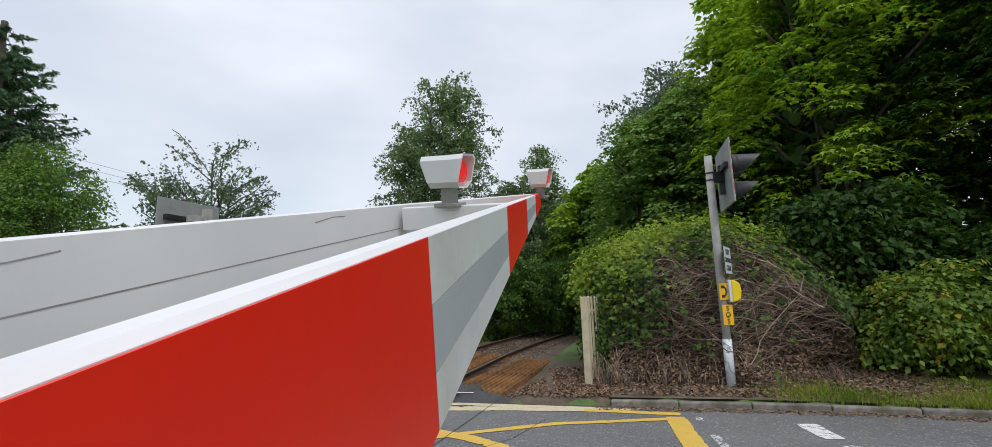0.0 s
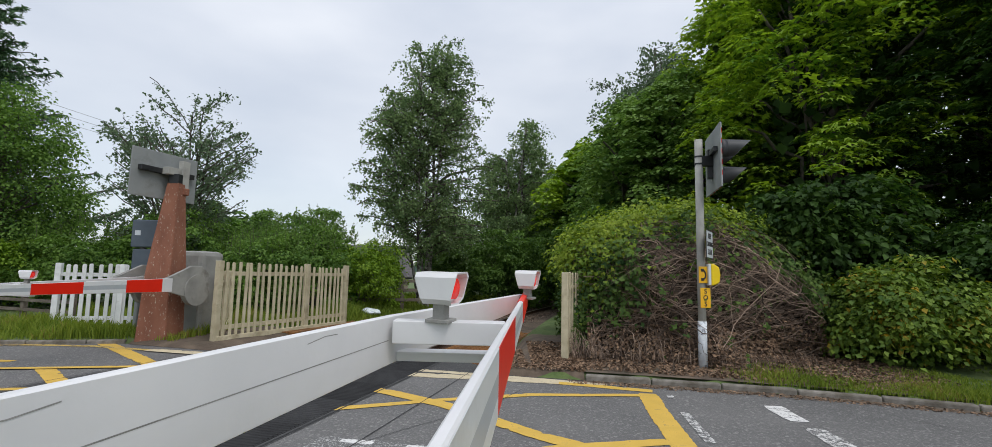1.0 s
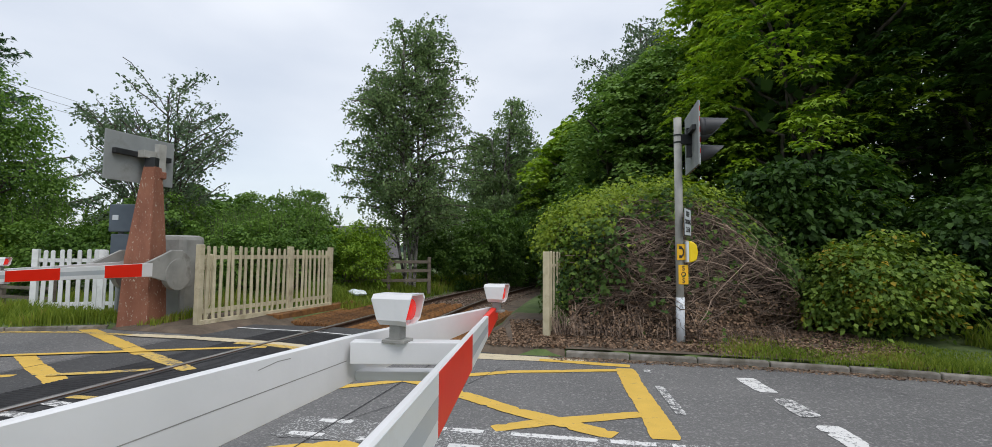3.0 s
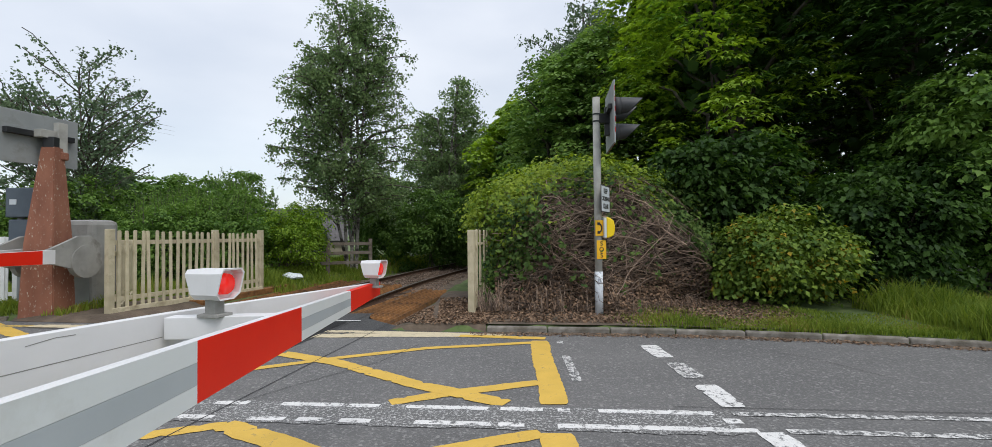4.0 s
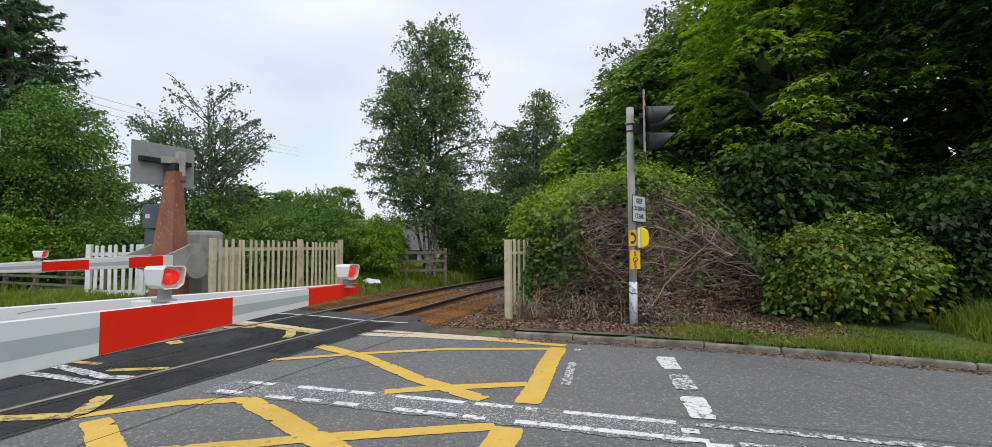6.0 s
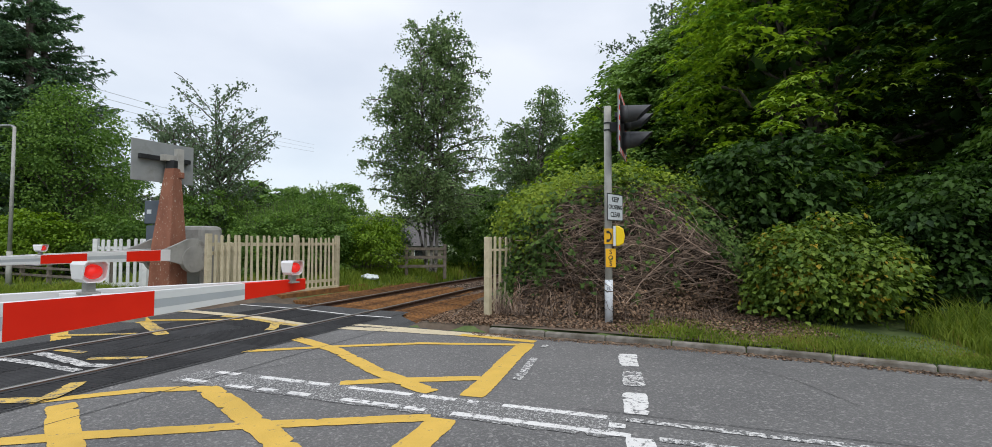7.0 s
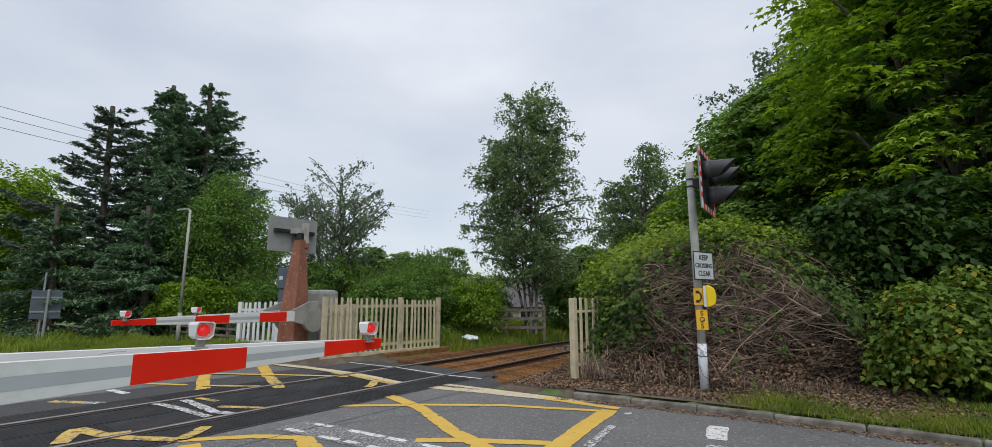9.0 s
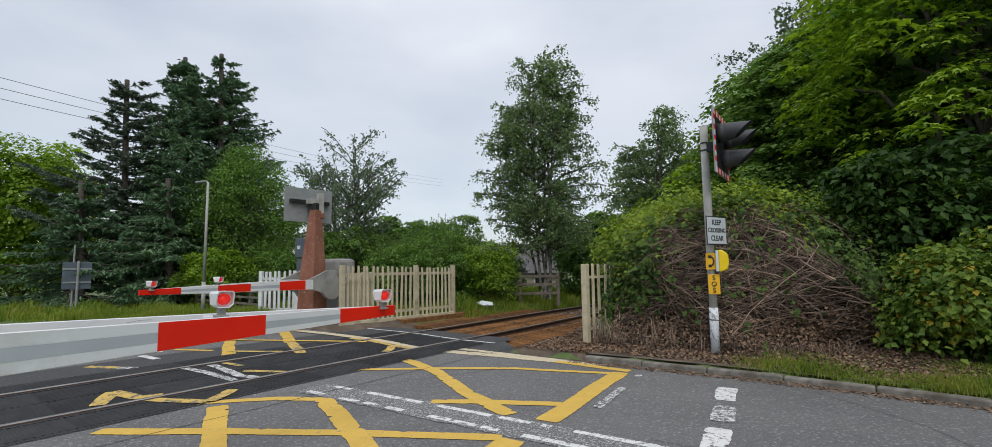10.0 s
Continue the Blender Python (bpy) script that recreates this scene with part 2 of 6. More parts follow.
M_WHITEWOOD = surf("white_fence_paint", (0.62, 0.63, 0.62), (0.76, 0.77, 0.76), 5, 0.75, bump=0.2, dirt=(0.42, 0.42, 0.38), dscale=3, random_ob=0.08)
M_OLDWOOD = surf("grey_old_wood", (0.10, 0.08, 0.06), (0.19, 0.16, 0.13), 6, 0.9, bump=0.5, bscale=20)
M_SIGNWHITE = surf("sign_white", (0.56, 0.60, 0.63), (0.64, 0.68, 0.70), 3, 0.45, bump=0.02)
M_SIGNBLACK = surf("sign_black", (0.015, 0.015, 0.017), (0.02, 0.02, 0.022), 3, 0.5, bump=0)
M_SIGNYELLOW = surf("sign_yellow", (0.78, 0.41, 0.006), (0.85, 0.47, 0.012), 3, 0.4, bump=0.03)
M_YELLOWBOX = surf("yellow_plastic", (0.80, 0.56, 0.0), (0.88, 0.64, 0.01), 3, 0.35, bump=0.03)
M_WHITEWASH = surf("chipped_white_paint", (0.62, 0.66, 0.70), (0.74, 0.77, 0.79), 4, 0.7, bump=0.3, dirt=(0.22, 0.24, 0.27), dscale=9, dlo=0.55, dhi=0.62)
M_STONEWALL = surf("house_render", (0.34, 0.29, 0.23), (0.46, 0.40, 0.33), 2, 0.9, bump=0.3)
M_SLATE = surf("roof_slate", (0.075, 0.07, 0.07), (0.13, 0.12, 0.12), 4, 0.8, bump=0.4)
M_BAG = surf("white_plastic_bag", (0.55, 0.60, 0.62), (0.75, 0.80, 0.80), 6, 0.35, bump=0.6, bscale=15)
M_GLASS = surf("dark_window", (0.02, 0.024, 0.028), (0.03, 0.034, 0.04), 2, 0.08, bump=0)
M_HILL = surf("distant_hill", (0.055, 0.085, 0.075), (0.075, 0.11, 0.085), 0.02, 1.0, bump=0)

L_SYC = leaf_material("sycamore_leaf", (0.08, 0.172, 0.025), (0.34, 0.48, 0.06), 0.40, clump=0.7)
# the sycamore leaf again, darkened to hold the canopy's shade
L_SYC_SHADE = leaf_material("shade_sycamore_leaf", (0.015, 0.041, 0.0105), (0.062, 0.125, 0.022), 0.35)
L_BIRCH = leaf_material("birch_leaf", (0.085, 0.145, 0.06), (0.22, 0.31, 0.125), 0.35)
L_ASH = leaf_material("ash_leaf", (0.058, 0.128, 0.026), (0.175, 0.29, 0.058), 0.38)
L_ASHTREE = leaf_material("ash_tree_leaf", (0.072, 0.15, 0.036), (0.225, 0.345, 0.082), 0.38)
L_FRESH = leaf_material("fresh_leaf", (0.09, 0.18, 0.018), (0.24, 0.36, 0.04), 0.42)
L_ALDER = leaf_material("alder_leaf", (0.08, 0.13, 0.07), (0.18, 0.245, 0.135), 0.3)
L_SHRUB = leaf_material("shrub_leaf", (0.038, 0.088, 0.019), (0.136, 0.236, 0.047), 0.35)
L_SPRUCE = leaf_material("spruce_needle", (0.05, 0.105, 0.055), (0.155, 0.255, 0.125), 0.15, 0.6)
L_PINE = leaf_material("pine_needle", (0.06, 0.09, 0.065), (0.15, 0.2, 0.135), 0.15, 0.6)
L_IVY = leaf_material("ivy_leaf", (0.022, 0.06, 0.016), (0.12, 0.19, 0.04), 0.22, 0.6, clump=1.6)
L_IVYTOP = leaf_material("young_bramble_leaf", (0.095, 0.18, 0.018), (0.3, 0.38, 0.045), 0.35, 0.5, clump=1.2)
L_LAUREL = leaf_material("yellowing_leaf", (0.052, 0.11, 0.018), (0.2, 0.285, 0.042), 0.28, 0.45, yellow=(0.36, 0.26, 0.03), clump=2.2)
L_GRASS = leaf_material("grass_blade", (0.10, 0.165, 0.02), (0.25, 0.31, 0.045), 0.35, 0.6, yellow=(0.26, 0.22, 0.06), clump=1.0)


# ---------------------------------------------------------------- building helpers
rng = np.random.default_rng(7)


def thing(name, loc, label, category, group="", kind="", rz=0.0):
    ob = new(name)
    ob.empty_display_size = 0.2
    ob.matrix_world = pose(*loc, 0, 0, rz)
    return tagged(ob, label, category, group, kind)


def finish(bm, name, material, smooth=False):
    me = bpy.data.meshes.new(name)
    bmesh.ops.recalc_face_normals(bm, faces=bm.faces)
    bm.to_mesh(me)
    bm.free()
    me.materials.append(material)
    if smooth:
        me.polygons.foreach_set("use_smooth", [True] * len(me.polygons))
    return me


def part(name, bm, material, parent=None, label="", smooth=False):
    ob = new(name, finish(bm, name, material, smooth))
    ob.parent = parent
    return tagged(ob, label)


def mesh_part(name, me, parent=None, label="", m=None):
    ob = new(name, me)
    ob.parent = parent
    if m is not None:
        ob.matrix_basis = m
    return tagged(ob, label)


def box(bm, x0, x1, y0, y1, z0, z1, bevel=0.0, m=None):
    r = bmesh.ops.create_cube(bm, size=1.0)
    vs = r["verts"]
    for v in vs:
        v.co = Vector((x0 + (v.co.x + 0.5) * (x1 - x0), y0 + (v.co.y + 0.5) * (y1 - y0), z0 + (v.co.z + 0.5) * (z1 - z0)))
    if bevel:
        es = list({e for v in vs for e in v.link_edges})
        r = bmesh.ops.bevel(bm, geom=es, offset=bevel, segments=2, affect="EDGES", profile=0.5)
        vs = list({v for f in r["faces"] for v in f.verts} | {v for v in vs if v.is_valid})
    if m is not None:
        bmesh.ops.transform(bm, matrix=m, verts=vs)
    return vs


def tube(bm, p0, p1, r0, r1=None, seg=14, caps=True):
    p0, p1 = Vector(p0), Vector(p1)
    d = p1 - p0
    r = bmesh.ops.create_cone(bm, cap_ends=caps, segments=seg, radius1=r0, radius2=r0 if r1 is None else r1, depth=d.length)
    bmesh.ops.transform(bm, matrix=Matrix.Translation((p0 + p1) / 2) @ d.to_track_quat("Z", "Y").to_matrix().to_4x4(), verts=r["verts"])
    return r["verts"]


def prism(bm, outline, depth, m=None, bevel=0.0):
    """An outline in x, z pulled along y from 0 to depth."""
    a = [bm.verts.new((x, 0, z)) for x, z in outline]
    b = [bm.verts.new((x, depth, z)) for x, z in outline]
    bm.faces.new(a)
    bm.faces.new(b[::-1])
    for i in range(len(a)):
        j = (i + 1) % len(a)
        bm.faces.new((a[i], b[i], b[j], a[j]))
    vs = a + b
    if bevel:
        es = list({e for v in vs for e in v.link_edges})
        r = bmesh.ops.bevel(bm, geom=es, offset=bevel, segments=2, affect="EDGES", profile=0.5)
        vs = list({v for f in r["faces"] for v in f.verts} | {v for v in vs if v.is_valid})
    if m is not None:
        bmesh.ops.transform(bm, matrix=m, verts=vs)
    return vs


def array_mesh(name, verts, faces, material, smooth=False):
    """A mesh out of computed arrays; all faces have one corner count."""
    verts, faces = np.asarray(verts, np.float32).reshape(-1, 3), np.asarray(faces, np.int32)
    me = bpy.data.meshes.new(name)
    k = faces.shape[1]
    me.vertices.add(len(verts))
    me.vertices.foreach_set("co", verts.ravel())
    me.loops.add(faces.size)
    me.loops.foreach_set("vertex_index", faces.ravel())
    me.polygons.add(len(faces))
    me.polygons.foreach_set("loop_start", np.arange(0, faces.size, k, dtype=np.int32))
    me.update(calc_edges=True)
    me.materials.append(material)
    if smooth:
        me.polygons.foreach_set("use_smooth", np.ones(len(faces), bool))
    return me


def unit(a):
    return a / np.maximum(np.linalg.norm(a, axis=-1, keepdims=True), 1e-9)


def leaves(name, pts, nrm, size, material, aspect=0.62, fold=0.18, droop=0.0, along=None, lobed=False):
    """Leaves at pts, facing nrm: folded kites, or leaves with three pointed lobes."""
    n = len(pts)
    nrm = unit(nrm)
    d = rng.normal(size=(n, 3)) if along is None else along + 0.35 * rng.normal(size=(n, 3))
    d[:, 2] -= droop
    d = unit(d - nrm * np.sum(d * nrm, 1, keepdims=True))
    s = np.cross(nrm, d)
    L = (size * rng.uniform(0.65, 1.3, n))[:, None]
    W = L * aspect * 0.5
    up = nrm * L * fold
    if lobed:
        form = ((-0.45, 0.0, 0.0), (-0.10, 0.95, -0.7), (0.06, 0.30, 0.5), (0.55, 0.0, -1.0), (0.06, -0.30, 0.5), (-0.10, -0.95, -0.7))
        v = np.stack([pts + d * L * p + s * W * q + up * r for p, q, r in form], 1).reshape(-1, 3)
        i = np.arange(n)[:, None] * 6
        f = np.concatenate([i + np.array([[0, j + 1, j]]) for j in range(1, 5)], 1).reshape(-1, 3)
        return array_mesh(name, v, f, material)
    base = pts - d * L * 0.5
    tip = pts + d * L * 0.5 - up * 0.6
    a = pts - d * L * 0.08 + s * W + up
    b = pts - d * L * 0.08 - s * W + up
    v = np.stack([base, a, tip, b], 1).reshape(-1, 3)
    i = np.arange(n)[:, None] * 4
    f = np.concatenate([i + np.array([[0, 2, 1]]), i + np.array([[0, 3, 2]])], 1).reshape(-1, 3)
    return array_mesh(name, v, f, material)


def strands(name, paths, radius, material, sides=3):
    """Thin tubes along paths (n, k, 3) with radius (n,) tapering."""
    paths = np.asarray(paths, float)
    n, k, _ = paths.shape
    t = unit(np.gradient(paths, axis=1))
    ref = np.where(np.abs(t[..., 2:3]) > 0.9, np.array([1.0, 0, 0]), np.array([0, 0, 1.0]))
    u = unit(np.cross(t, ref))
    w = np.cross(t, u)
    rad = np.asarray(radius, float).reshape(-1, 1, 1) * np.linspace(1, 0.55, k)[None, :, None]
    rings = [paths + rad * (u * math.cos(2 * math.pi * j / sides) + w * math.sin(2 * math.pi * j / sides)) for j in range(sides)]
    v = np.stack(rings, 2).reshape(-1, 3)
    f = []
    base = np.arange(n)[:, None] * k * sides + np.arange(k - 1)[None, :] * sides
    for j in range(sides):
        j2 = (j + 1) % sides
        f.append(np.stack([base + j, base + j2, base + sides + j2, base + sides + j], -1).reshape(-1, 4))
    return array_mesh(name, v, np.concatenate(f), material, True)


# ---------------------------------------------------------------- plan: road, track, heights
def smooth(a, lo, hi):
    s = np.clip((np.asarray(a, float) - lo) / (hi - lo), 0, 1)
    return s * s * (3 - 2 * s)


def y_mid(x):
    x = np.asarray(x, float)
    right = 3.75 - 0.18 * (x - 2)
    left = 3.75 - 0.18 * (-7.0 - 2) - 0.27 * (-7.0 - x)
    return np.where(x > -7.0, right, left)


def y_far(x):
    x = np.asarray(x, float)
    return y_mid(x) + 3.42 + 0.075 * np.clip(-2 - x, 0, 5) - 0.012 * np.clip(x - 1.5, 0, 7) ** 2 - 0.022 * np.clip(x - 3.5, 0, 4) ** 2


def y_near(x):
    return y_mid(x) - 3.15


def track_x(y):
    """The middle of the track."""
    y = np.asarray(y, float)
    return -2.97 + 0.235 * (y - 7.3) + 0.2 * (1 - smooth(y, 9, 16)) + 0.0045 * np.clip(y - 13, 0, 60) ** 2


def across(x, y):
    """Distance from the track's middle, to the right of it positive."""
    return (np.asarray(x, float) - track_x(y)) * 0.973


def rise(x, y):
    return 0.05 * smooth(-across(x, y), -1.0, 1.0)


def ground_z(x, y):
    x, y = np.asarray(x, float), np.asarray(y, float)
    far, near = y - y_far(x), y_near(x) - y
    out = np.maximum(far, near)
    edge = smooth(out, 0.02, 0.14)
    bumpy = 0.03 * np.sin(1.7 * x + 0.6 * y) * np.sin(1.3 * y - 0.4 * x) + 0.02 * np.sin(4.1 * x + 1.0) * np.sin(3.7 * y)
    verge = 0.085 + 0.05 * np.clip(out, 0, 4) * (x > 0.5) + bumpy * smooth(out, 0.3, 1.2)
    z = -0.07 + edge * (verge + 0.07)
    a = np.abs(across(x, y))
    bed = smooth(a, 1.9, 2.7)
    z = np.where(out > 0, (-0.16) * (1 - bed) + z * bed, z)
    distant = smooth(np.hypot(x, y - 8), 60, 400)
    return z + rise(x, y) + distant * 2.0


# ground: one sheet to the horizon
def stretch_axis(lo, hi, step, reach):
    inner = np.arange(lo, hi + 1e-6, step)
    grow = []
    d, s = 0.0, step
    while d < reach:
        s *= 1.22
        d += s
        grow.append(d)
    grow = np.array(grow)
    return np.concatenate([lo - grow[::-1], inner, hi + grow])


gx, gy = stretch_axis(-16, 14, 0.2, 900), stretch_axis(-2.5, 20, 0.2, 900)
GX, GY = np.meshgrid(gx, gy)
GV = np.stack([GX, GY, ground_z(GX, GY)], -1).reshape(-1, 3)
gi = np.arange(len(gx) * len(gy)).reshape(len(gy), len(gx))
GF = np.stack([gi[:-1, :-1], gi[:-1, 1:], gi[1:, 1:], gi[1:, :-1]], -1).reshape(-1, 4)
ground = tagged(new("ground", array_mesh("ground", GV, GF, M_GROUND, True)), "grassy verge and rough ground beside the road", "ground", kind="structure")


def strip(name, xs, low, high, steps, lift, material, label, category):
    X = np.repeat(xs[:, None], steps + 1, 1)
    k = np.linspace(0, 1, steps + 1)[None, :]
    Y = low(xs)[:, None] * (1 - k) + high(xs)[:, None] * k
    Z = rise(X, Y) + lift
    idx = np.arange(X.size).reshape(X.shape)
    f = np.stack([idx[:-1, :-1], idx[1:, :-1], idx[1:, 1:], idx[:-1, 1:]], -1).reshape(-1, 4)
    ob = new(name, array_mesh(name, np.stack([X, Y, Z], -1), f, material, True))
    return tagged(ob, label, category, kind="structure")


road_x = np.concatenate([np.arange(-120, -16, 4.0), np.arange(-16, 14, 0.25), np.arange(14, 120, 4.0)])
strip("road", road_x, lambda x: y_near(x) - 0.02, lambda x: y_far(x) + 0.02, 24, 0.0, M_ASPHALT, "worn grey asphalt road with pale aggregate", "road")


def verge_strip(name, x0, x1, d0, d1, material, label, category, step=0.15, n=16, over=0.006):
    xs = np.arange(x0, x1, step)
    X = np.repeat(xs[:, None], n + 1, 1)
    k = np.linspace(0, 1, n + 1)[None, :]
    wob = 0.10 * np.sin(2.1 * xs + 1)[:, None] + 0.06 * np.sin(5.3 * xs)[:, None]
    Y = y_far(xs)[:, None] + d0 + (d1 + wob * (d1 > 0.2) - d0) * k
    Z = np.maximum(ground_z(X, Y), np.where(Y < y_far(X), rise(X, Y), -9)) + over
    idx = np.arange(X.size).reshape(X.shape)
    f = np.stack([idx[:-1, :-1], idx[1:, :-1], idx[1:, 1:], idx[:-1, 1:]], -1).reshape(-1, 4)
    return tagged(new(name, array_mesh(name, np.stack([X, Y, Z], -1), f, material, True)), label, category, kind="structure")


verge_strip("bare_soil", -1.0, 6.3, 0.14, 3.2, M_SOIL, "bare brown soil at the mound's foot", "soil")
verge_strip("bare_soil", -1.0, 1.28, -0.02, 0.2, M_SOIL, "bare brown soil at the crossing's edge", "soil", n=4)
verge_strip("bare_soil", -6.9, -3.2, -0.02, 2.6, M_SOIL, "bare brown soil before the fence", "soil")
verge_strip("gutter_dirt", 1.2, 13.0, -0.17, -0.005, M_SOIL, "thin brown dirt along the gutter", "soil", n=3, over=0.003)


def slab(name, corners, lift, material, label, category, n=10):
    """A four-sided patch laid on the road; corners go round."""
    a, b, c, d = [np.array(p, float) for p in corners]
    u, v = np.meshgrid(np.linspace(0, 1, n + 1), np.linspace(0, 1, n + 1))
    u, v = u[..., None], v[..., None]
    P = (a * (1 - u) + b * u) * (1 - v) + (d * (1 - u) + c * u) * v
    Z = rise(P[..., 0], P[..., 1]) + lift
    idx = np.arange((n + 1) ** 2).reshape(n + 1, n + 1)
    f = np.stack([idx[:-1, :-1], idx[:-1, 1:], idx[1:, 1:], idx[1:, :-1]], -1).reshape(-1, 4)
    top = np.concatenate([P, Z[..., None]], -1).reshape(-1, 3)
    ob = new(name, array_mesh(name, top, f, material, True))
    return tagged(ob, label, category, kind="structure")


def along_track(y, off):
    """The plan point at that offset from the track's middle."""
    return (float(track_x(y)) + off / 0.973, y)


# darker asphalt apron round the rails and beyond the road's edge
slab("track_apron", [along_track(-1.0, -2.5), along_track(-1.0, 1.5), along_track(9.35, 1.5), along_track(9.9, -2.4)], 0.004, M_DARKASPHALT,
     "dark smooth asphalt apron round the rails", "asphalt", 24)
slab("verge_apron", [along_track(7.4, 1.5), (0.25, 7.42), (-0.75, 8.80), along_track(9.2, 1.5)], 0.003, M_DARKASPHALT, "dark asphalt strip at the crossing's edge", "asphalt", 12)


def stroke(points, width, material, label="yellow painted box line", lift=0.008, taper=1.0):
    """A painted line along points on the road."""
    pts = [np.array(p, float) for p in points]
    line = []
    for p, q in zip(pts[:-1], pts[1:]):
        k = max(3, int(np.linalg.norm(q - p) / 0.045))
        line += [p + (q - p) * i / k for i in range(k)]
    line = np.array(line + [pts[-1]])
    t = unit(np.gradient(line, axis=0))
    s = np.stack([-t[:, 1], t[:, 0]], 1)
    n = len(line)
    w = width * 0.5 * np.linspace(1, taper, n)[:, None]
    def ragged():
        r = rng.normal(size=n + 8)
        r = np.convolve(r, np.ones(9) / 3, "valid")[:, None] * 0.055 + rng.uniform(-0.05, 0.05, (n, 1))
        return 1 + r - 0.35 * (rng.random((n, 1)) < 0.03)

    ja, jb = ragged(), ragged()
    ends = np.minimum(1.0, 0.86 + 0.07 * np.minimum(np.arange(n), np.arange(n)[::-1]))[:, None]
    w = w * ends
    a, b = line + s * w * ja, line - s * w * jb
    P = np.concatenate([a, b])
    lift = 0.0055 + (lift - 0.007) * 0.3 if lift < 0.016 else 0.0165 + (lift - 0.018) * 0.3
    Z = rise(P[:, 0], P[:, 1]) + lift
    i = np.arange(n - 1)
    f = np.stack([i, i + 1, i + 1 + n, i + n], 1)[:, ::-1]
    ob = new("road_marking", array_mesh("road_marking", np.column_stack([P, Z]), f, material))
    return tagged(ob, label, "road marking", kind="structure")


# box markings, lane beyond the centre line
stroke([(1.93, 6.60), (1.62, 4.12)], 0.25, M_YELLOW)
stroke([(2.04, 6.74), (1.1, 7.02), (-0.3, 7.36)], 0.17, M_YELLOW)
stroke([(1.5, 7.02), (-0.3, 7.50), (-1.35, 7.74)], 0.17, M_CREAM, "old cream painted edge line", 0.007)
stroke([(0.85, 7.13), (-0.05, 7.26), (-1.20, 7.36), (-1.95, 7.44)], 0.27, M_CREAM, "old cream painted edge line", 0.009)
stroke([(1.85, 6.50), (0.4, 6.36), (-0.68, 5.98), (-1.69, 5.52), (-2.45, 5.18)], 0.13, M_YELLOW, lift=0.011)
stroke([(-2.0, 6.68), (-1.3, 6.25), (-0.6, 5.78), (0.44, 4.78), (1.22, 4.2)], 0.2, M_YELLOW, lift=0.013)
stroke([(0.2, 4.33), (0.64, 4.50), (1.6, 4.74)], 0.17, M_YELLOW, lift=0.010)
# box markings, lane this side
stroke([(-2.35, 3.30), (-1.6, 3.80), (-1.02, 3.98)], 0.15, M_YELLOW)
stroke([(-1.04, 3.98), (-0.27, 3.42), (0.42, 2.90), (1.2, 2.2)], 0.21, M_YELLOW, lift=0.011)
stroke([(-2.25, 2.30), (-1.0, 2.78), (0.03, 3.14), (1.0, 3.42), (1.40, 3.53)], 0.17, M_YELLOW, lift=0.009)
stroke([(1.52, 3.52), (1.2, 1.4)], 0.25, M_YELLOW)
stroke([(-1.95, 3.32), (-0.8, 2.42), (0.1, 1.6)], 0.22, M_YELLOW, lift=0.013)
# box markings between and beyond the rails, partly on the rubber
stroke([(-3.22, 2.80), (-3.50, 3.04), (-3.68, 3.21)], 0.17, M_YELLOW_OLD, lift=0.022)
stroke([(-3.68, 3.22), (-3.15, 3.19), (-3.02, 3.40)], 0.16, M_YELLOW_OLD, lift=0.024)
stroke([(-2.95, 3.20), (-2.62, 3.28), (-2.21, 3.37)], 0.15, M_YELLOW_OLD, lift=0.022)
stroke([(-2.20, 3.40), (-2.30, 3.64), (-2.44, 3.90)], 0.16, M_YELLOW_OLD, lift=0.024)
stroke([(-4.05, 4.77), (-3.50, 4.62), (-3.02, 4.47), (-2.68, 4.53)], 0.13, M_WHITE_WORN, "worn white paint on the rubber", 0.021)
stroke([(-4.26, 4.44), (-3.60, 4.39), (-2.87, 4.26)], 0.12, M_WHITE_WORN, "worn white paint on the rubber", 0.021)
stroke([(-3.25, 4.71), (-2.66, 4.93)], 0.12, M_YELLOW_OLD, "worn yellow paint on the rubber", 0.022)
stroke([(-4.00, 4.95), (-3.55, 4.92)], 0.10, M_YELLOW_OLD, "worn yellow paint on the rubber", 0.022)
stroke([(-5.85, 4.01), (-5.27, 4.13)], 0.16, M_YELLOW_OLD)
stroke([(-5.25, 4.14), (-4.74, 4.26)], 0.14, M_WHITE_WORN, "worn white road line")
stroke([(-6.10, 4.95), (-5.47, 4.83)], 0.13, M_WHITE_ROAD, "white centre line, worn in places")
stroke([(-6.20, 5.60), (-5.35, 5.76)], 0.12, M_YELLOW, lift=0.010)
stroke([(-4.96, 5.76), (-4.40, 5.92), (-3.96, 6.07)], 0.12, M_YELLOW_OLD, lift=0.022)
stroke([(-6.34, 6.89), (-5.50, 6.20), (-4.52, 5.43)], 0.22, M_YELLOW)
stroke([(-7.60, 6.55), (-6.04, 6.91), (-4.71, 7.22), (-3.28, 7.57)], 0.13, M_YELLOW, lift=0.018)
stroke([(-7.90, 9.55), (-7.10, 8.95), (-6.12, 8.15), (-5.40, 7.56), (-4.75, 7.02)], 0.24, M_YELLOW)
stroke([(-4.75, 7.02), (-4.10, 6.52), (-3.53, 6.10)], 0.2, M_YELLOW_OLD, lift=0.021)
stroke([(-10.0, 7.3), (-8.6, 7.25), (-7.2, 7.3)], 0.13, M_YELLOW, lift=0.010)
stroke([(-9.5, 6.0), (-8.0, 6.0), (-6.9, 6.1)], 0.13, M_YELLOW, lift=0.009)
stroke([(-9.6, 8.55), (-8.4, 8.75), (-7.3, 8.8), (-6.06, 8.54)], 0.15, M_YELLOW_OLD, lift=0.012)
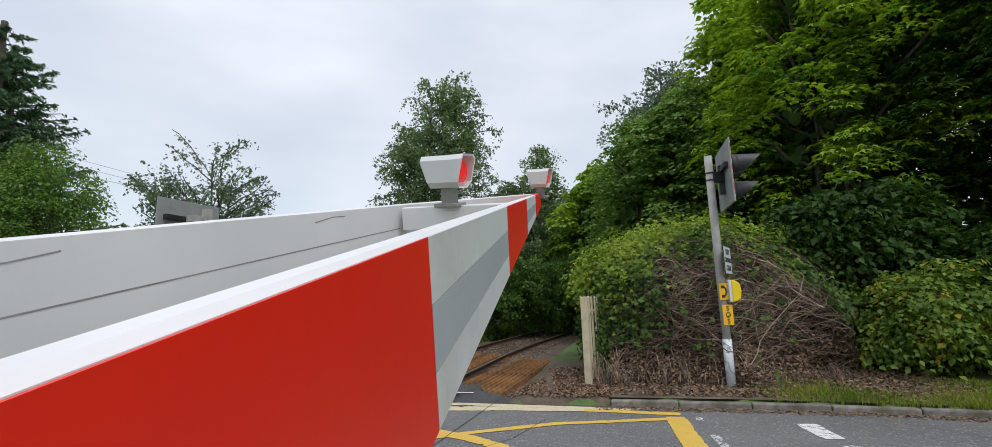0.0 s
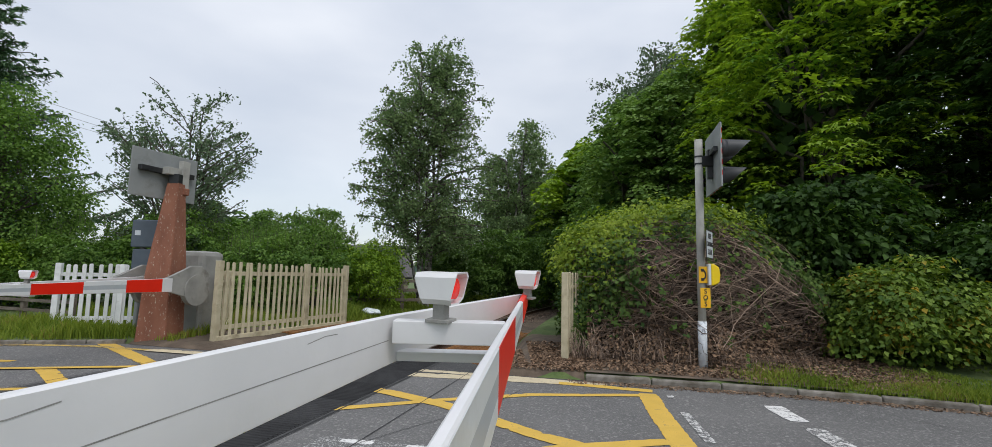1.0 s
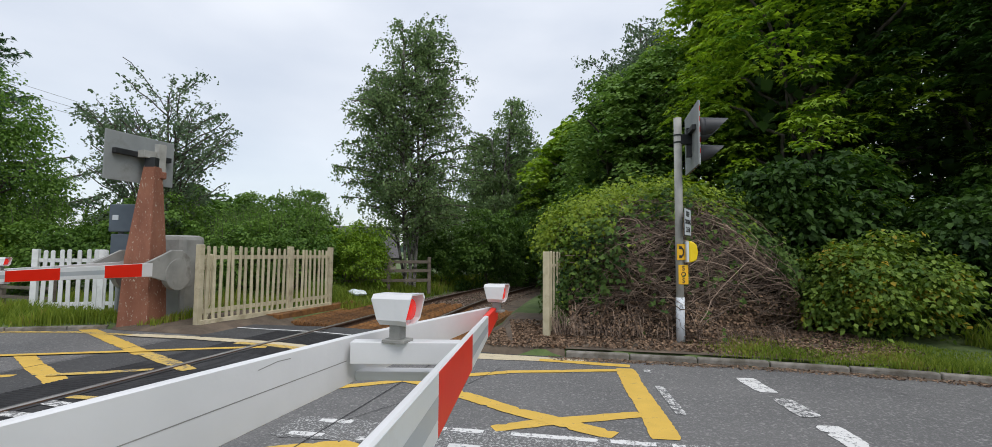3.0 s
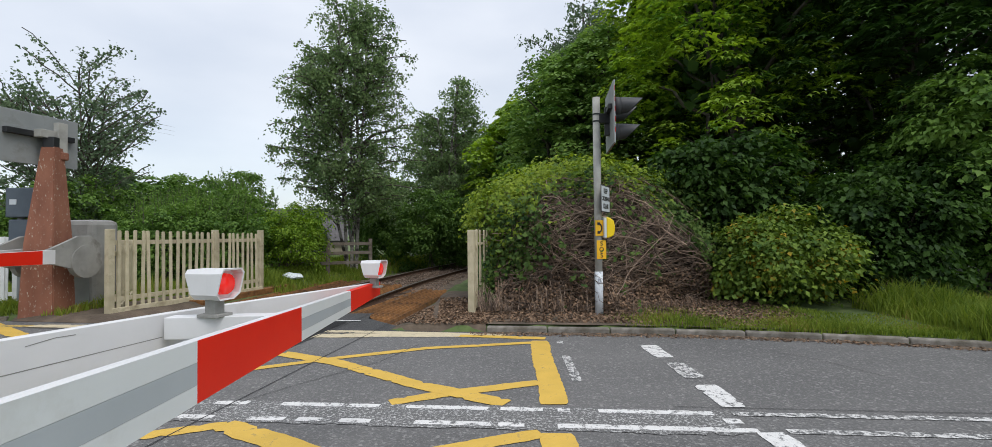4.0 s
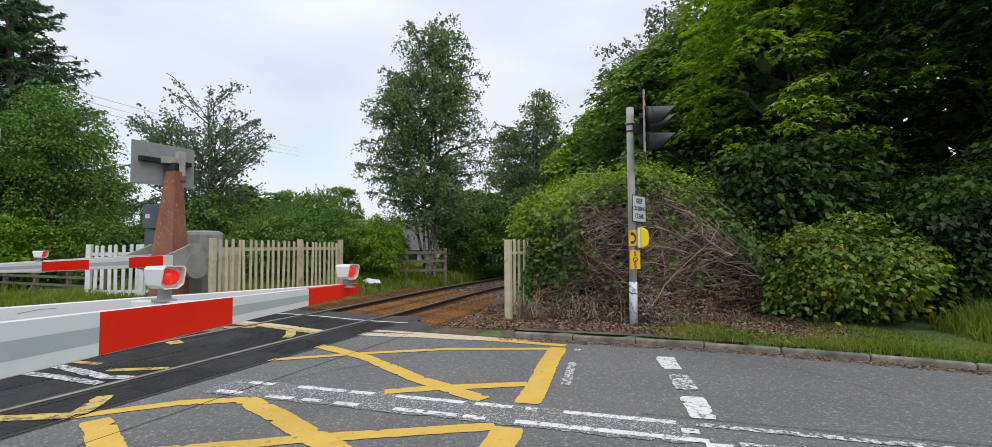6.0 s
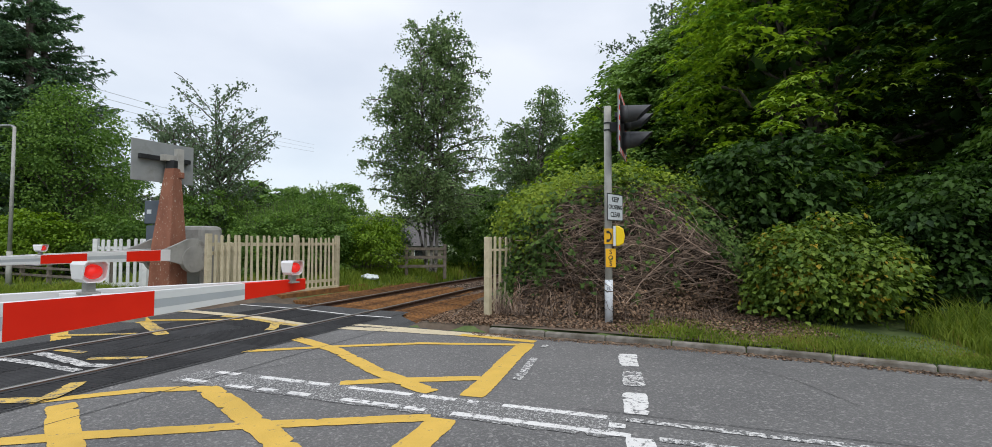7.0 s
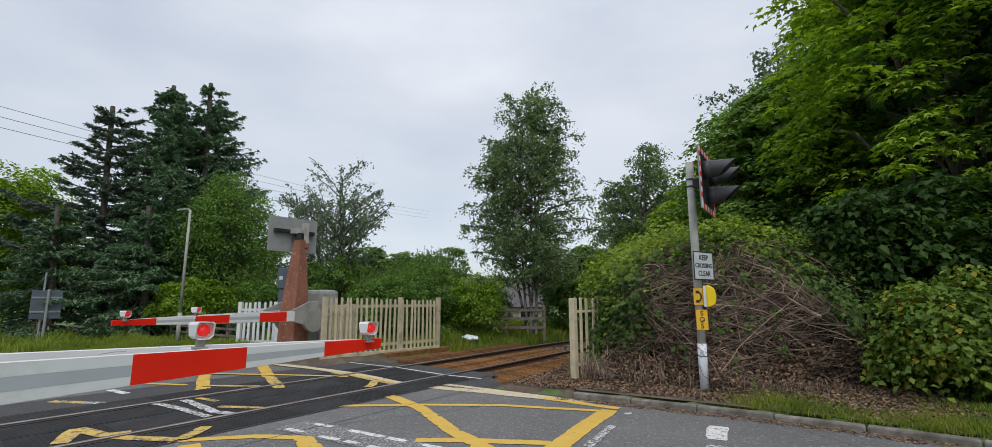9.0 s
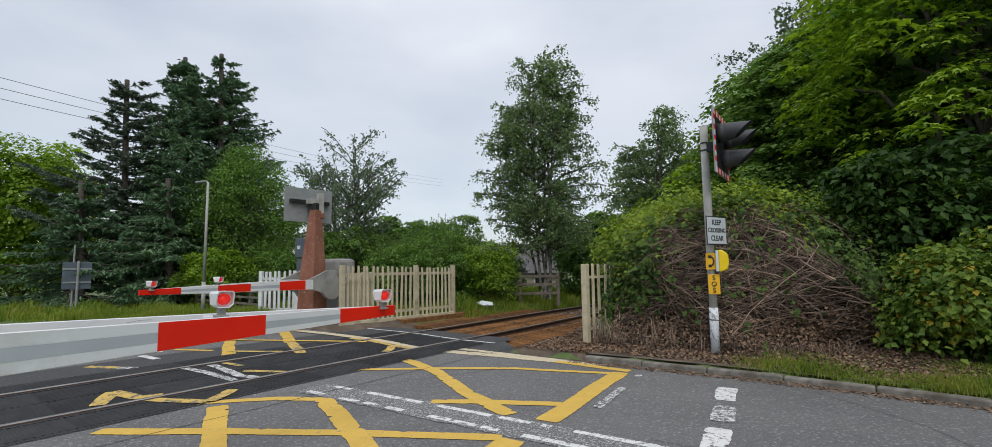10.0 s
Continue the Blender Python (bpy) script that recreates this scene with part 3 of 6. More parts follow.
stroke([(-6.06, 8.52), (-4.76, 8.25), (-3.56, 7.92), (-1.97, 7.44)], 0.24, M_CREAM, "old cream painted edge line", 0.019)
stroke([(-3.90, 7.86), (-3.10, 7.66), (-2.10, 7.36)], 0.16, M_YELLOW_OLD, lift=0.022)
stroke([(-2.55, 7.42), (-2.36, 7.10), (-2.30, 6.86)], 0.15, M_YELLOW_OLD, lift=0.023)
stroke([(-4.7, 9.42), (-4.16, 9.26), (-1.78, 8.70), (-0.84, 8.50)], 0.07, M_WHITE_ROAD, "thin white line across the track", 0.019)
# dark joints and cracks in the surface
M_TAR = surf("tar_joint", (0.012, 0.012, 0.013), (0.025, 0.025, 0.026), 5, 0.7, bump=0.1)
for pts, w in (([along_track(y, 1.47) for y in (-1.0, 2.0, 5.0, 9.2)], 0.022), ([along_track(y, 2.18) for y in (0.5, 3.0, 6.0, 8.6)], 0.012), ([(-1.25, 4.35), (-0.8, 4.95), (-0.1, 5.75), (0.3, 6.6)], 0.008),
               ([along_track(y, -2.48) for y in (1.0, 4.0, 9.0)], 0.014), ([(2.6, 3.95), (5.5, 3.42), (9.0, 2.8)], 0.008), ([(4.2, 6.3), (4.9, 5.2), (5.1, 4.4)], 0.006)):
    stroke(pts, w, M_TAR, "dark tarred joint in the asphalt", 0.014)
# worn remains of older centre lines
M_SPECKLE = paint_material("paint_flecks", (0.60, 0.595, 0.58), (0.132, 0.13, 0.127), 0.425, 0.475, 42)
stroke([(x, float(y_mid(x)) - 0.02) for x in (-1.6, -0.5, 0.6, 1.8, 2.9)], 0.50, M_SPECKLE, "worn white flecks of old centre lines", 0.0065)
# double centre lines, broken on the crossing and whole beyond it
for x0, x1 in ((-1.35, -1.05), (-0.75, -0.2), (-0.15, 0.12), (0.35, 1.05), (1.15, 1.5), (1.62, 1.72), (1.95, 2.85), (3.0, 14.0), (14.0, 60.0)):
    stroke([(x0, y_mid(x0) + 0.17), (x1, y_mid(x1) + 0.17)], 0.085, M_WHITE_ROAD if x0 < 2 or x0 > 20 else M_WHITE_WORN if x0 > 2.9 else M_WHITE_ROAD, "white centre line, worn in places")
for x0, x1 in ((-1.5, -1.2), (-0.9, -0.6), (-0.5, -0.3), (-0.15, 0.1), (0.45, 1.05), (1.1, 1.3), (1.55, 3.0), (3.2, 14.0), (14.0, 60.0)):
    stroke([(x0, y_mid(x0) - 0.17), (x1, y_mid(x1) - 0.17)], 0.085, M_WHITE_ROAD if x0 < 2 else M_WHITE_WORN, "white centre line, worn in places")
for x0 in (-9.0, -8.2, -7.4, -6.6):
    stroke([(x0, y_mid(x0) + 0.1), (x0 + 0.45, y_mid(x0 + 0.45) + 0.1)], 0.1, M_WHITE_ROAD, "white centre line, worn in places")
# stop line dashes
for (x, y0, y1, mat) in ((3.28, 6.15, 5.52, M_WHITE_ROAD), (3.24, 5.30, 4.70, M_WHITE_WORN), (3.15, 4.48, 3.88, M_WHITE_ROAD), (3.06, 3.36, 2.85, M_WHITE_ROAD)):
    stroke([(x, y0), (x - 0.05, y1)], 0.22, mat, "white stop line dash")
stroke([(2.20, 6.55), (2.18, 6.38)], 0.1, M_WHITE_WORN, "worn white patch", 0.007)
stroke([(2.10, 5.75), (1.98, 4.75)], 0.1, M_WHITE_WORN, "worn white patch", 0.007)
stroke([(2.85, 3.60), (2.98, 3.58)], 0.12, M_WHITE_ROAD, "white road stud mark", 0.011)


# ---------------------------------------------------------------- trees and shrubs
def lobes_points(lobes, n, shell=0.35):
    """Points in the outer part of some ellipsoids (centre, radii), and outward ways."""
    c = np.array([l[0] for l in lobes], float)
    r = np.array([l[1] for l in lobes], float)
    w = (r.prod(1)) ** 0.66
    k = rng.choice(len(lobes), n, p=w / w.sum())
    d = unit(rng.normal(size=(n, 3)))
    rad = (1 - shell * rng.random(n) ** 1.6)[:, None]
    return c[k] + d * r[k] * rad, unit(d / r[k])


def limb_tree(base, height, trunk_r, tips, material, name="trunk", lean=(0, 0), stems=1):
    """A tapered trunk (or several) with limbs to the given tips."""
    paths, radii = [], []
    k = 7
    for s in range(stems):
        foot = np.array([rng.uniform(-0.25, 0.25), rng.uniform(-0.25, 0.25), 0]) * (stems > 1)
        top = np.array([lean[0] + rng.uniform(-0.7, 0.7) * (stems > 1), lean[1] + rng.uniform(-0.7, 0.7) * (stems > 1), height * rng.uniform(0.8, 0.95)])
        t = np.linspace(0, 1, k)[:, None]
        p = foot * (1 - t) + top * t + np.sin(t * 3 + s) * 0.12 * np.array([1, 0.6, 0])
        p[0, 2] = -0.1
        paths.append(p)
        radii.append(trunk_r * (1 if stems == 1 else 0.6))
    for tip in tips:
        s = rng.integers(stems)
        f = np.clip(tip[2] / height - rng.uniform(0.12, 0.3), 0.12, 0.85)
        start = paths[s][int(f * (k - 1))]
        t = np.linspace(0, 1, k)[:, None]
        p = start * (1 - t) + tip * t
        p[:, 2] += np.sin(t[:, 0] * math.pi) * 0.18 * np.linalg.norm(tip - start)
        p += rng.normal(size=(k, 3)) * 0.03 * np.linalg.norm(tip - start) * np.sin(t * math.pi)
        paths.append(p)
        radii.append(trunk_r * rng.uniform(0.16, 0.36))
    return strands(name, np.array(paths), np.array(radii), material, 6)


def clumped(x, y, lobes, clumps, clump_r, per_clump, per, spread, size, leaf, label, trunk_r=0.15, height=None, bark=None, stems=1, limbs=30, shell=0.45, category="tree", name="tree", droop=0.6, flat=0.32, squash=0.6, noise_n=0.3, lift=0.0):
    """A crown of clumps: each clump carries sprays on its upper, outer side, with shade between the clumps."""
    root = thing(name, (x, y, float(ground_z(x, y))), label, category)
    cc, cw = lobes_points(lobes, clumps, shell)
    keep = cc[:, 2] > clump_r * 0.3
    cc, cw = cc[keep], cw[keep]
    m = len(cc)
    rad = clump_r * rng.uniform(0.6, 1.25, m)
    d = rng.normal(size=(m, per_clump, 3)) + cw[:, None, :] * 0.9 + np.array([0, 0, 0.5 + lift])
    d = unit(d)
    c = (cc[:, None, :] + d * rad[:, None, None] * np.array([1, 1, squash])).reshape(-1, 3)
    w = d.reshape(-1, 3)
    keep = c[:, 2] > 0.12
    c, w = c[keep], w[keep]
    top = height or max(l[0][2] for l in lobes)
    tips = cc[rng.choice(m, min(limbs, m), replace=False)]
    mesh_part("trunk", limb_tree((0, 0, 0), top, trunk_r, tips, bark or M_BARK, stems=stems), root)
    k = len(c)
    q = rng.normal(size=(k * per, 3)) * np.array([1, 1, flat]) * spread * 0.5
    ow = np.repeat(w, per, 0)
    q[:, 2] -= droop * np.sum(q[:, :2] ** 2, 1) / max(spread, 0.01)
    pts = np.repeat(c, per, 0) + q
    nr = ow * 0.6 + np.array([0, 0, 0.75]) + noise_n * rng.normal(size=(k * per, 3))
    mesh_part("crown", leaves("crown", pts, nr, size, leaf, 0.72, 0.12, 0.3, ow * np.array([1, 1, 0.3]) + np.array([0, 0, -0.35])), root)
    return root


def woodland_tree(x, y, h, r, n, leaf, label, low=0.4, size=0.17, per=46, spread=1.0, lobed=True, crown_low=0.62):
    """A crown of boughs: each bough is a stair of drooping leaf fans, the upper ones shading those below."""
    root = thing("tree", (x, y, float(ground_z(x, y))), label, "tree")
    seed = x * 1.7 + y
    m = n
    f = rng.uniform(0, 1, m) ** 0.85
    az = rng.uniform(0, 2 * math.pi, m)
    z = low + (h - low) * f
    swell = np.interp(f, [0, 0.25, 0.55, 0.8, 1.0], [crown_low, 0.92, 1.0, 0.72, 0.16])
    lump = 1 + 0.16 * np.sin(3 * az + seed) + 0.13 * np.sin(5 * az + 9 * f + seed) + 0.10 * np.sin(17 * f + 2 * az)
    rad = r * swell * lump * (1 - 0.42 * rng.random(m) ** 1.7)
    out = np.stack([np.cos(az), np.sin(az), np.zeros(m)], 1)
    c = out * rad[:, None] + np.stack([np.zeros(m), np.zeros(m), z], 1)
    mesh_part("trunk", limb_tree((0, 0, 0), h * 0.92, 0.2, c[rng.choice(m, min(40, m), replace=False)] * np.array([0.9, 0.9, 1]), M_BARK), root)
    fans_c, fans_o, fans_w = [], [], []
    for j in range(3):
        keep = rng.random(m) < (1.0, 0.85, 0.6)[j]
        turn = rng.normal(size=(m, 3)) * np.array([0.5, 0.5, 0])
        o = unit(out + turn)
        cc = c + out * (0.24 * j * spread) + o * 0.2 + np.array([0, 0, -0.40 * spread]) * j + rng.normal(size=(m, 3)) * 0.10
        fans_c.append(cc[keep]); fans_o.append(o[keep]); fans_w.append((spread * rng.uniform(0.42, 0.78, m))[keep])
    fc, fo, fw = np.concatenate(fans_c), np.concatenate(fans_o), np.concatenate(fans_w)
    k = len(fc)
    side = np.stack([-fo[:, 1], fo[:, 0], np.zeros(k)], 1)
    ang = rng.uniform(0, 2 * math.pi, (k, per))
    rr = np.sqrt(rng.random((k, per)))
    u, v = rr * np.cos(ang), rr * np.sin(ang)
    w3 = fw[:, None, None]
    P = fc[:, None, :] + fo[:, None, :] * (u[..., None] * w3) + side[:, None, :] * (v[..., None] * w3 * 0.9)
    P[..., 2] -= fw[:, None] * (0.42 * rr ** 2 + 0.16 * u) + rng.uniform(0, 0.10, (k, per)) * spread
    way = fo[:, None, :] * (u[..., None] + 0.35) + side[:, None, :] * v[..., None] + np.array([0, 0, -0.45])
    nr = np.array([0, 0, 1.0]) + 0.55 * (fo[:, None, :] * u[..., None] + side[:, None, :] * v[..., None]) + 0.24 * rng.normal(size=(k, per, 3))
    P, way, nr = P.reshape(-1, 3), way.reshape(-1, 3), nr.reshape(-1, 3)
    ok = P[:, 2] > 0.1
    mesh_part("crown", leaves("crown", P[ok], nr[ok], size, leaf, 0.95, 0.10, 0.1, way[ok], lobed), root)
    # filler leaves in a darkened green that stands for the crown's inner shade
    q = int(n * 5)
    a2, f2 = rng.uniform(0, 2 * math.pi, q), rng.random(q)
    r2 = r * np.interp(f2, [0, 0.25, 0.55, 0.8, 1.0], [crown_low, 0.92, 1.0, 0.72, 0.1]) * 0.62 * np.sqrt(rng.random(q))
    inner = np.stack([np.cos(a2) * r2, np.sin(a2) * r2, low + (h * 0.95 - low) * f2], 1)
    mesh_part("inner_leaves", leaves("inner_leaves", inner, rng.normal(size=(q, 3)) + np.array([0, 0, 0.5]), size * 2.0, L_SYC_SHADE, 0.9, 0.1), root, "filler leaves inside the crown, shade put into their dark colour")
    return root


# the wood beside the track and road
# canopy shade on the right-hand trees is put into a darker leaf colour
W1 = "tall sycamore with layered green foliage at the wood's edge"
W2 = "sycamore with fresh yellow-green sprays at the wood's edge"
woodland_tree(9.0, 13.4, 12.4, 3.0, 310, L_SYC, W2, size=0.17)
woodland_tree(12.3, 11.2, 13.5, 3.3, 380, L_SYC_SHADE, W1, size=0.18)
woodland_tree(14.5, 10.0, 13.5, 3.6, 360, L_SYC_SHADE, W1, size=0.18)
woodland_tree(19.5, 8.5, 13.0, 4.0, 220, L_SYC, W1, size=0.24, spread=1.25, lobed=False)
woodland_tree(8.3, 17.6, 12.0, 2.1, 190, L_SYC, W2, size=0.18)
woodland_tree(10.4, 17.2, 16.8, 2.9, 280, L_SYC, W1, size=0.22, lobed=False)
woodland_tree(6.2, 17.3, 8.8, 2.2, 210, L_ASHTREE, "leafy ash tree beside the railway", size=0.15, lobed=False)
woodland_tree(4.7, 18.2, 8.2, 1.75, 130, L_ASHTREE, "leafy ash tree leaning over the railway", size=0.15, lobed=False)
woodland_tree(6.2, 21.7, 9.0, 2.4, 190, L_ASHTREE, "leafy ash tree beside the railway", size=0.17, lobed=False)
woodland_tree(4.6, 25.5, 8.5, 2.6, 170, L_SYC, "leafy tree beside the railway", size=0.22, lobed=False)
woodland_tree(7.5, 33.0, 11.0, 4.0, 170, L_ASHTREE, "leafy green tree far along the railway", size=0.32, spread=1.5, per=34, lobed=False)
woodland_tree(14.0, 19.0, 15.0, 4.5, 220, L_SYC_SHADE, W1, size=0.28, spread=1.4, per=38, lobed=False)


def shrub(x, y, h, r, n, leaf, label, size=0.09, category="shrub", ry=None, name="shrub", shoots=0, per=12, clump=0.34):
    lob = [((0, 0, h * 0.45), (r, ry or r, h * 0.52))]
    for i in range(6):
        a = i * 1.9 + y
        lob.append(((math.cos(a) * r * 0.6, math.sin(a) * (ry or r) * 0.6, h * rng.uniform(0.45, 0.8)), (r * 0.42, r * 0.42, h * 0.24)))
    root = clumped(x, y, lob, int(n / 4), clump, 10, per, 0.27, size * 1.12, leaf, label, 0.03, h * 0.7, stems=4, limbs=20, shell=0.45, category=category, name=name, noise_n=0.45)
    if shoots:
        a, q = rng.uniform(0, 2 * math.pi, shoots), np.sqrt(rng.random(shoots)) * 0.85
        foot = np.stack([np.cos(a) * q * r, np.sin(a) * q * (ry or r), h * (0.5 + 0.42 * np.sqrt(1 - q ** 2))], 1)
        top = foot + np.stack([rng.normal(size=shoots) * 0.1, rng.normal(size=shoots) * 0.1, rng.uniform(0.35, 0.85, shoots)], 1)
        t = np.linspace(0, 1, 5)[None, :, None]
        tagged(mesh_part("shoot_growth", strands("shoot_growth", foot[:, None] * (1 - t) + top[:, None] * t, np.full(shoots, 0.007), M_BARK), root), "upright young shoots", kind="stuff")
        k = np.repeat(np.arange(shoots), 26)
        f = rng.random(len(k))[:, None]
        p = foot[k] * (1 - f) + top[k] * f + rng.normal(size=(len(k), 3)) * 0.055 * (1.15 - f)
        mesh_part("shoot_leaves", leaves("shoot_leaves", p, rng.normal(size=(len(k), 3)) + np.array([0, 0, 0.5]), size * 0.95, leaf, 0.55, 0.12), root)
    return root


shrub(6.65, 8.4, 1.62, 0.98, 600, L_LAUREL, "rounded shrub with green and yellowing leaves", 0.085, ry=0.85)
shrub(9.0, 8.6, 2.6, 1.3, 520, L_SYC_SHADE, "dense green shrub under the trees", 0.10)
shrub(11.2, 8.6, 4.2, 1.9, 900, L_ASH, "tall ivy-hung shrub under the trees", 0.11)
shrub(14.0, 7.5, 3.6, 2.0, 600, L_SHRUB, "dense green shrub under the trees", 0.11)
shrub(6.4, 10.4, 3.4, 1.5, 520, L_SYC_SHADE, "undergrowth behind the bramble mound in shade-darkened green", 0.13)
shrub(3.3, 13.5, 3.0, 1.3, 420, L_SHRUB, "green undergrowth beside the track", 0.10)
shrub(3.9, 17.5, 3.6, 1.6, 420, L_SHRUB, "green undergrowth beside the track", 0.11)
shrub(4.0, 21.5, 4.4, 1.8, 420, L_SHRUB, "dense green undergrowth beside the track", 0.13)

def airy_tree(x, y, h, r, stems, spread, branches, widths, leaf, bark, label, size, low=0.16, rise_up=0.7, hang=0.35, stem_r=0.07, per=8, twig=0.5, lean=0.0):
    """Slender stems, rising branches, hanging twigs with leaves strung along them. widths: crown radius at even heights."""
    root = thing("tree", (x, y, float(ground_z(x, y))), label, "tree")
    k = 9
    t = np.linspace(0, 1, k)
    trunk, trunk_r, boughs, bough_r, twigs = [], [], [], [], []
    for i in range(stems):
        a = 2 * math.pi * i / stems + rng.uniform(-0.4, 0.4)
        way = np.array([math.cos(a), math.sin(a)])
        top = h * (0.93 if i == 0 else rng.uniform(0.70, 0.90))
        off = spread * (0.15 if i == 0 else rng.uniform(0.55, 1.0))
        bow = 0.12 * np.sin(t * rng.uniform(3, 7) + i)
        p = np.stack([way[0] * (0.14 + off * t ** 1.25) + bow + lean * t, way[1] * (0.14 + off * t ** 1.25) + bow * 0.6, -0.1 + (top + 0.1) * t], 1)
        trunk.append(p)
        trunk_r.append(stem_r * rng.uniform(0.75, 1.15))
        for j in range(branches):
            f = 1.0 - (1.0 - low) * rng.random() ** 1.15
            start = np.array([np.interp(f, t, p[:, q]) for q in range(3)])
            b = math.atan2(start[1], start[0] - lean * f) + rng.normal() * 1.1 if rng.random() < 0.7 else rng.uniform(0, 6.283)
            zf = start[2] / h
            limit = r * np.interp(zf, np.linspace(0, 1, len(widths)), widths)
            reach = max(0.55, (limit - math.hypot(start[0] - lean * zf, start[1]) * 0.6)) * rng.uniform(0.35, 1.05)
            tt = t[:, None]
            d = np.array([math.cos(b), math.sin(b), 0.0])
            path = start + d * reach * tt + np.array([0, 0, 1.0]) * reach * (rise_up * tt - hang * tt ** 2) + np.cumsum(rng.normal(size=(k, 3)) * 0.02 * reach, 0)
            boughs.append(path)
            bough_r.append(0.008 + 0.010 * reach)
            for q in range(int(3 + 7 * reach)):
                g = rng.uniform(0.2, 1.0)
                o = np.array([np.interp(g, t, path[:, c]) for c in range(3)])
                e = unit(d * rng.uniform(0.1, 0.8) + rng.normal(size=3) * 0.6)
                ln = twig * rng.uniform(0.4, 1.1)
                s5 = np.linspace(0, 1, 5)[:, None]
                twigs.append(o + e * ln * s5 + np.array([0, 0, -1.0]) * ln * hang * 1.4 * s5 ** 2)
    mesh_part("trunk", strands("trunk", np.array(trunk), np.array(trunk_r), bark, 6), root)
    tagged(mesh_part("branchwork", strands("branchwork", np.array(boughs), np.array(bough_r), M_BARK, 4), root), "thin dark branches", kind="stuff")
    tw = np.array(twigs)
    tagged(mesh_part("twig_mass", strands("twig_mass", tw[::2], np.full(len(tw[::2]), 0.004), M_BARK, 3), root), "fine dark twigs", kind="stuff")
    idx = np.repeat(np.arange(len(tw)), per)
    f = rng.uniform(0.1, 1.0, len(idx))
    lo = np.minimum((f * 4).astype(int), 3)
    g = (f * 4 - lo)[:, None]
    p = tw[idx, lo] * (1 - g) + tw[idx, lo + 1] * g + rng.normal(size=(len(idx), 3)) * size * 0.55
    mesh_part("crown", leaves("crown", p, rng.normal(size=(len(idx), 3)) + np.array([0, 0, 0.55]), size, leaf, 0.7, 0.10, 0.5), root, "small airy leaves")
    return root


# birch, the one behind it, and the alder
airy_tree(-3.1, 18.9, 10.9, 2.75, 6, 1.35, 58, (0.5, 0.8, 1.0, 1.0, 0.97, 0.86, 0.66, 0.3), L_BIRCH, M_BIRCH, "tall silver birch with pale multiple stems and airy foliage", 0.105, 0.22, 0.75, 0.5, 0.07, 10, 0.55, -0.2)
airy_tree(0.3, 28.5, 11.2, 3.0, 5, 1.3, 52, (0.5, 0.9, 1.0, 0.95, 0.8, 0.55, 0.2), L_BIRCH, M_BIRCH, "airy birch tree farther along the railway", 0.15, 0.12, 0.6, 0.5, 0.09, 9, 0.7, 0.6)
airy_tree(-11.2, 16.4, 7.0, 2.35, 8, 1.6, 26, (0.5, 0.8, 1.0, 1.0, 0.85, 0.5), L_ALDER, M_BARK, "thin airy alder tree with small grey-green leaves", 0.105, 0.15, 0.95, 0.15, 0.035, 7, 0.42)
airy_tree(7.3, 24.5, 14.2, 2.9, 5, 1.5, 46, (0.4, 0.6, 0.8, 1.0, 1.0, 0.8, 0.4), L_ALDER, M_BARK, "tall airy grey-green tree behind the wood's edge", 0.15, 0.3, 0.6, 0.3, 0.1, 9, 0.7)
shrub(-0.2, 21.5, 3.4, 1.6, 460, L_SHRUB, "dark round shrub beside the track", 0.11)
shrub(1.3, 24.5, 4.0, 1.8, 400, L_SHRUB, "dark round shrub beside the track", 0.12)
shrub(-2.2, 22.6, 2.8, 1.4, 380, L_SHRUB, "dark round shrub beside the track", 0.11)
H1 = "dense green hedge shrub behind the fence"
shrub(-6.6, 16.8, 3.1, 1.6, 560, L_ASH, H1, 0.085, shoots=70)
shrub(-8.3, 17.0, 2.7, 1.6, 460, L_ASH, H1, 0.085, shoots=70)
shrub(-10.8, 16.0, 3.0, 1.7, 460, L_ASH, H1, 0.09, shoots=60)
shrub(-13.5, 15.6, 2.6, 1.8, 460, L_ASH, H1, 0.09, shoots=60)
shrub(-16.0, 14.2, 2.4, 1.7, 400, L_FRESH, "bright green shrub at the verge", 0.10)
shrub(-6.0, 15.0, 2.4, 1.1, 380, L_ASH, H1, 0.08, shoots=40)
shrub(-7.4, 14.6, 2.2, 1.1, 380, L_ASH, H1, 0.08, shoots=40)
shrub(-5.1, 18.4, 2.6, 0.9, 300, L_ALDER, H1, 0.075)
shrub(-4.6, 16.2, 2.5, 0.9, 300, L_FRESH, H1, 0.08)
shrub(-9.5, 21.5, 4.0, 2.4, 420, L_ASH, H1, 0.11)
shrub(-13.6, 18.0, 3.0, 2.0, 460, L_ASH, H1, 0.10)
clumped(-16.9, 15.6, [((0, 0, 3.9), (2.1, 1.9, 2.9)), ((0.3, 0, 5.6), (1.3, 1.2, 1.4)), ((1.3, 0, 3.6), (1.3, 1.2, 1.8))], 150, 0.55, 9, 17, 0.42, 0.11, L_ASH, "leafy mid-green broadleaf tree beside the road", 0.13, 6.6, noise_n=0.6, flat=0.7)
clumped(-29.5, 12.6, [((0, 0, 4.6), (3.4, 3.0, 4.0)), ((1.5, 0, 5.0), (2.0, 2.0, 2.4)), ((-2, 0, 4.0), (2.4, 2.2, 2.8))], 200, 0.9, 10, 18, 0.6, 0.2, L_FRESH, "bright spring-green tree beside the road", 0.2, 8)
clumped(-36, 9.5, [((0, 0, 4.6), (4, 3.0, 4.6))], 160, 1.0, 10, 18, 0.7, 0.22, L_FRESH, "bright spring-green tree beside the road", 0.2, 8)
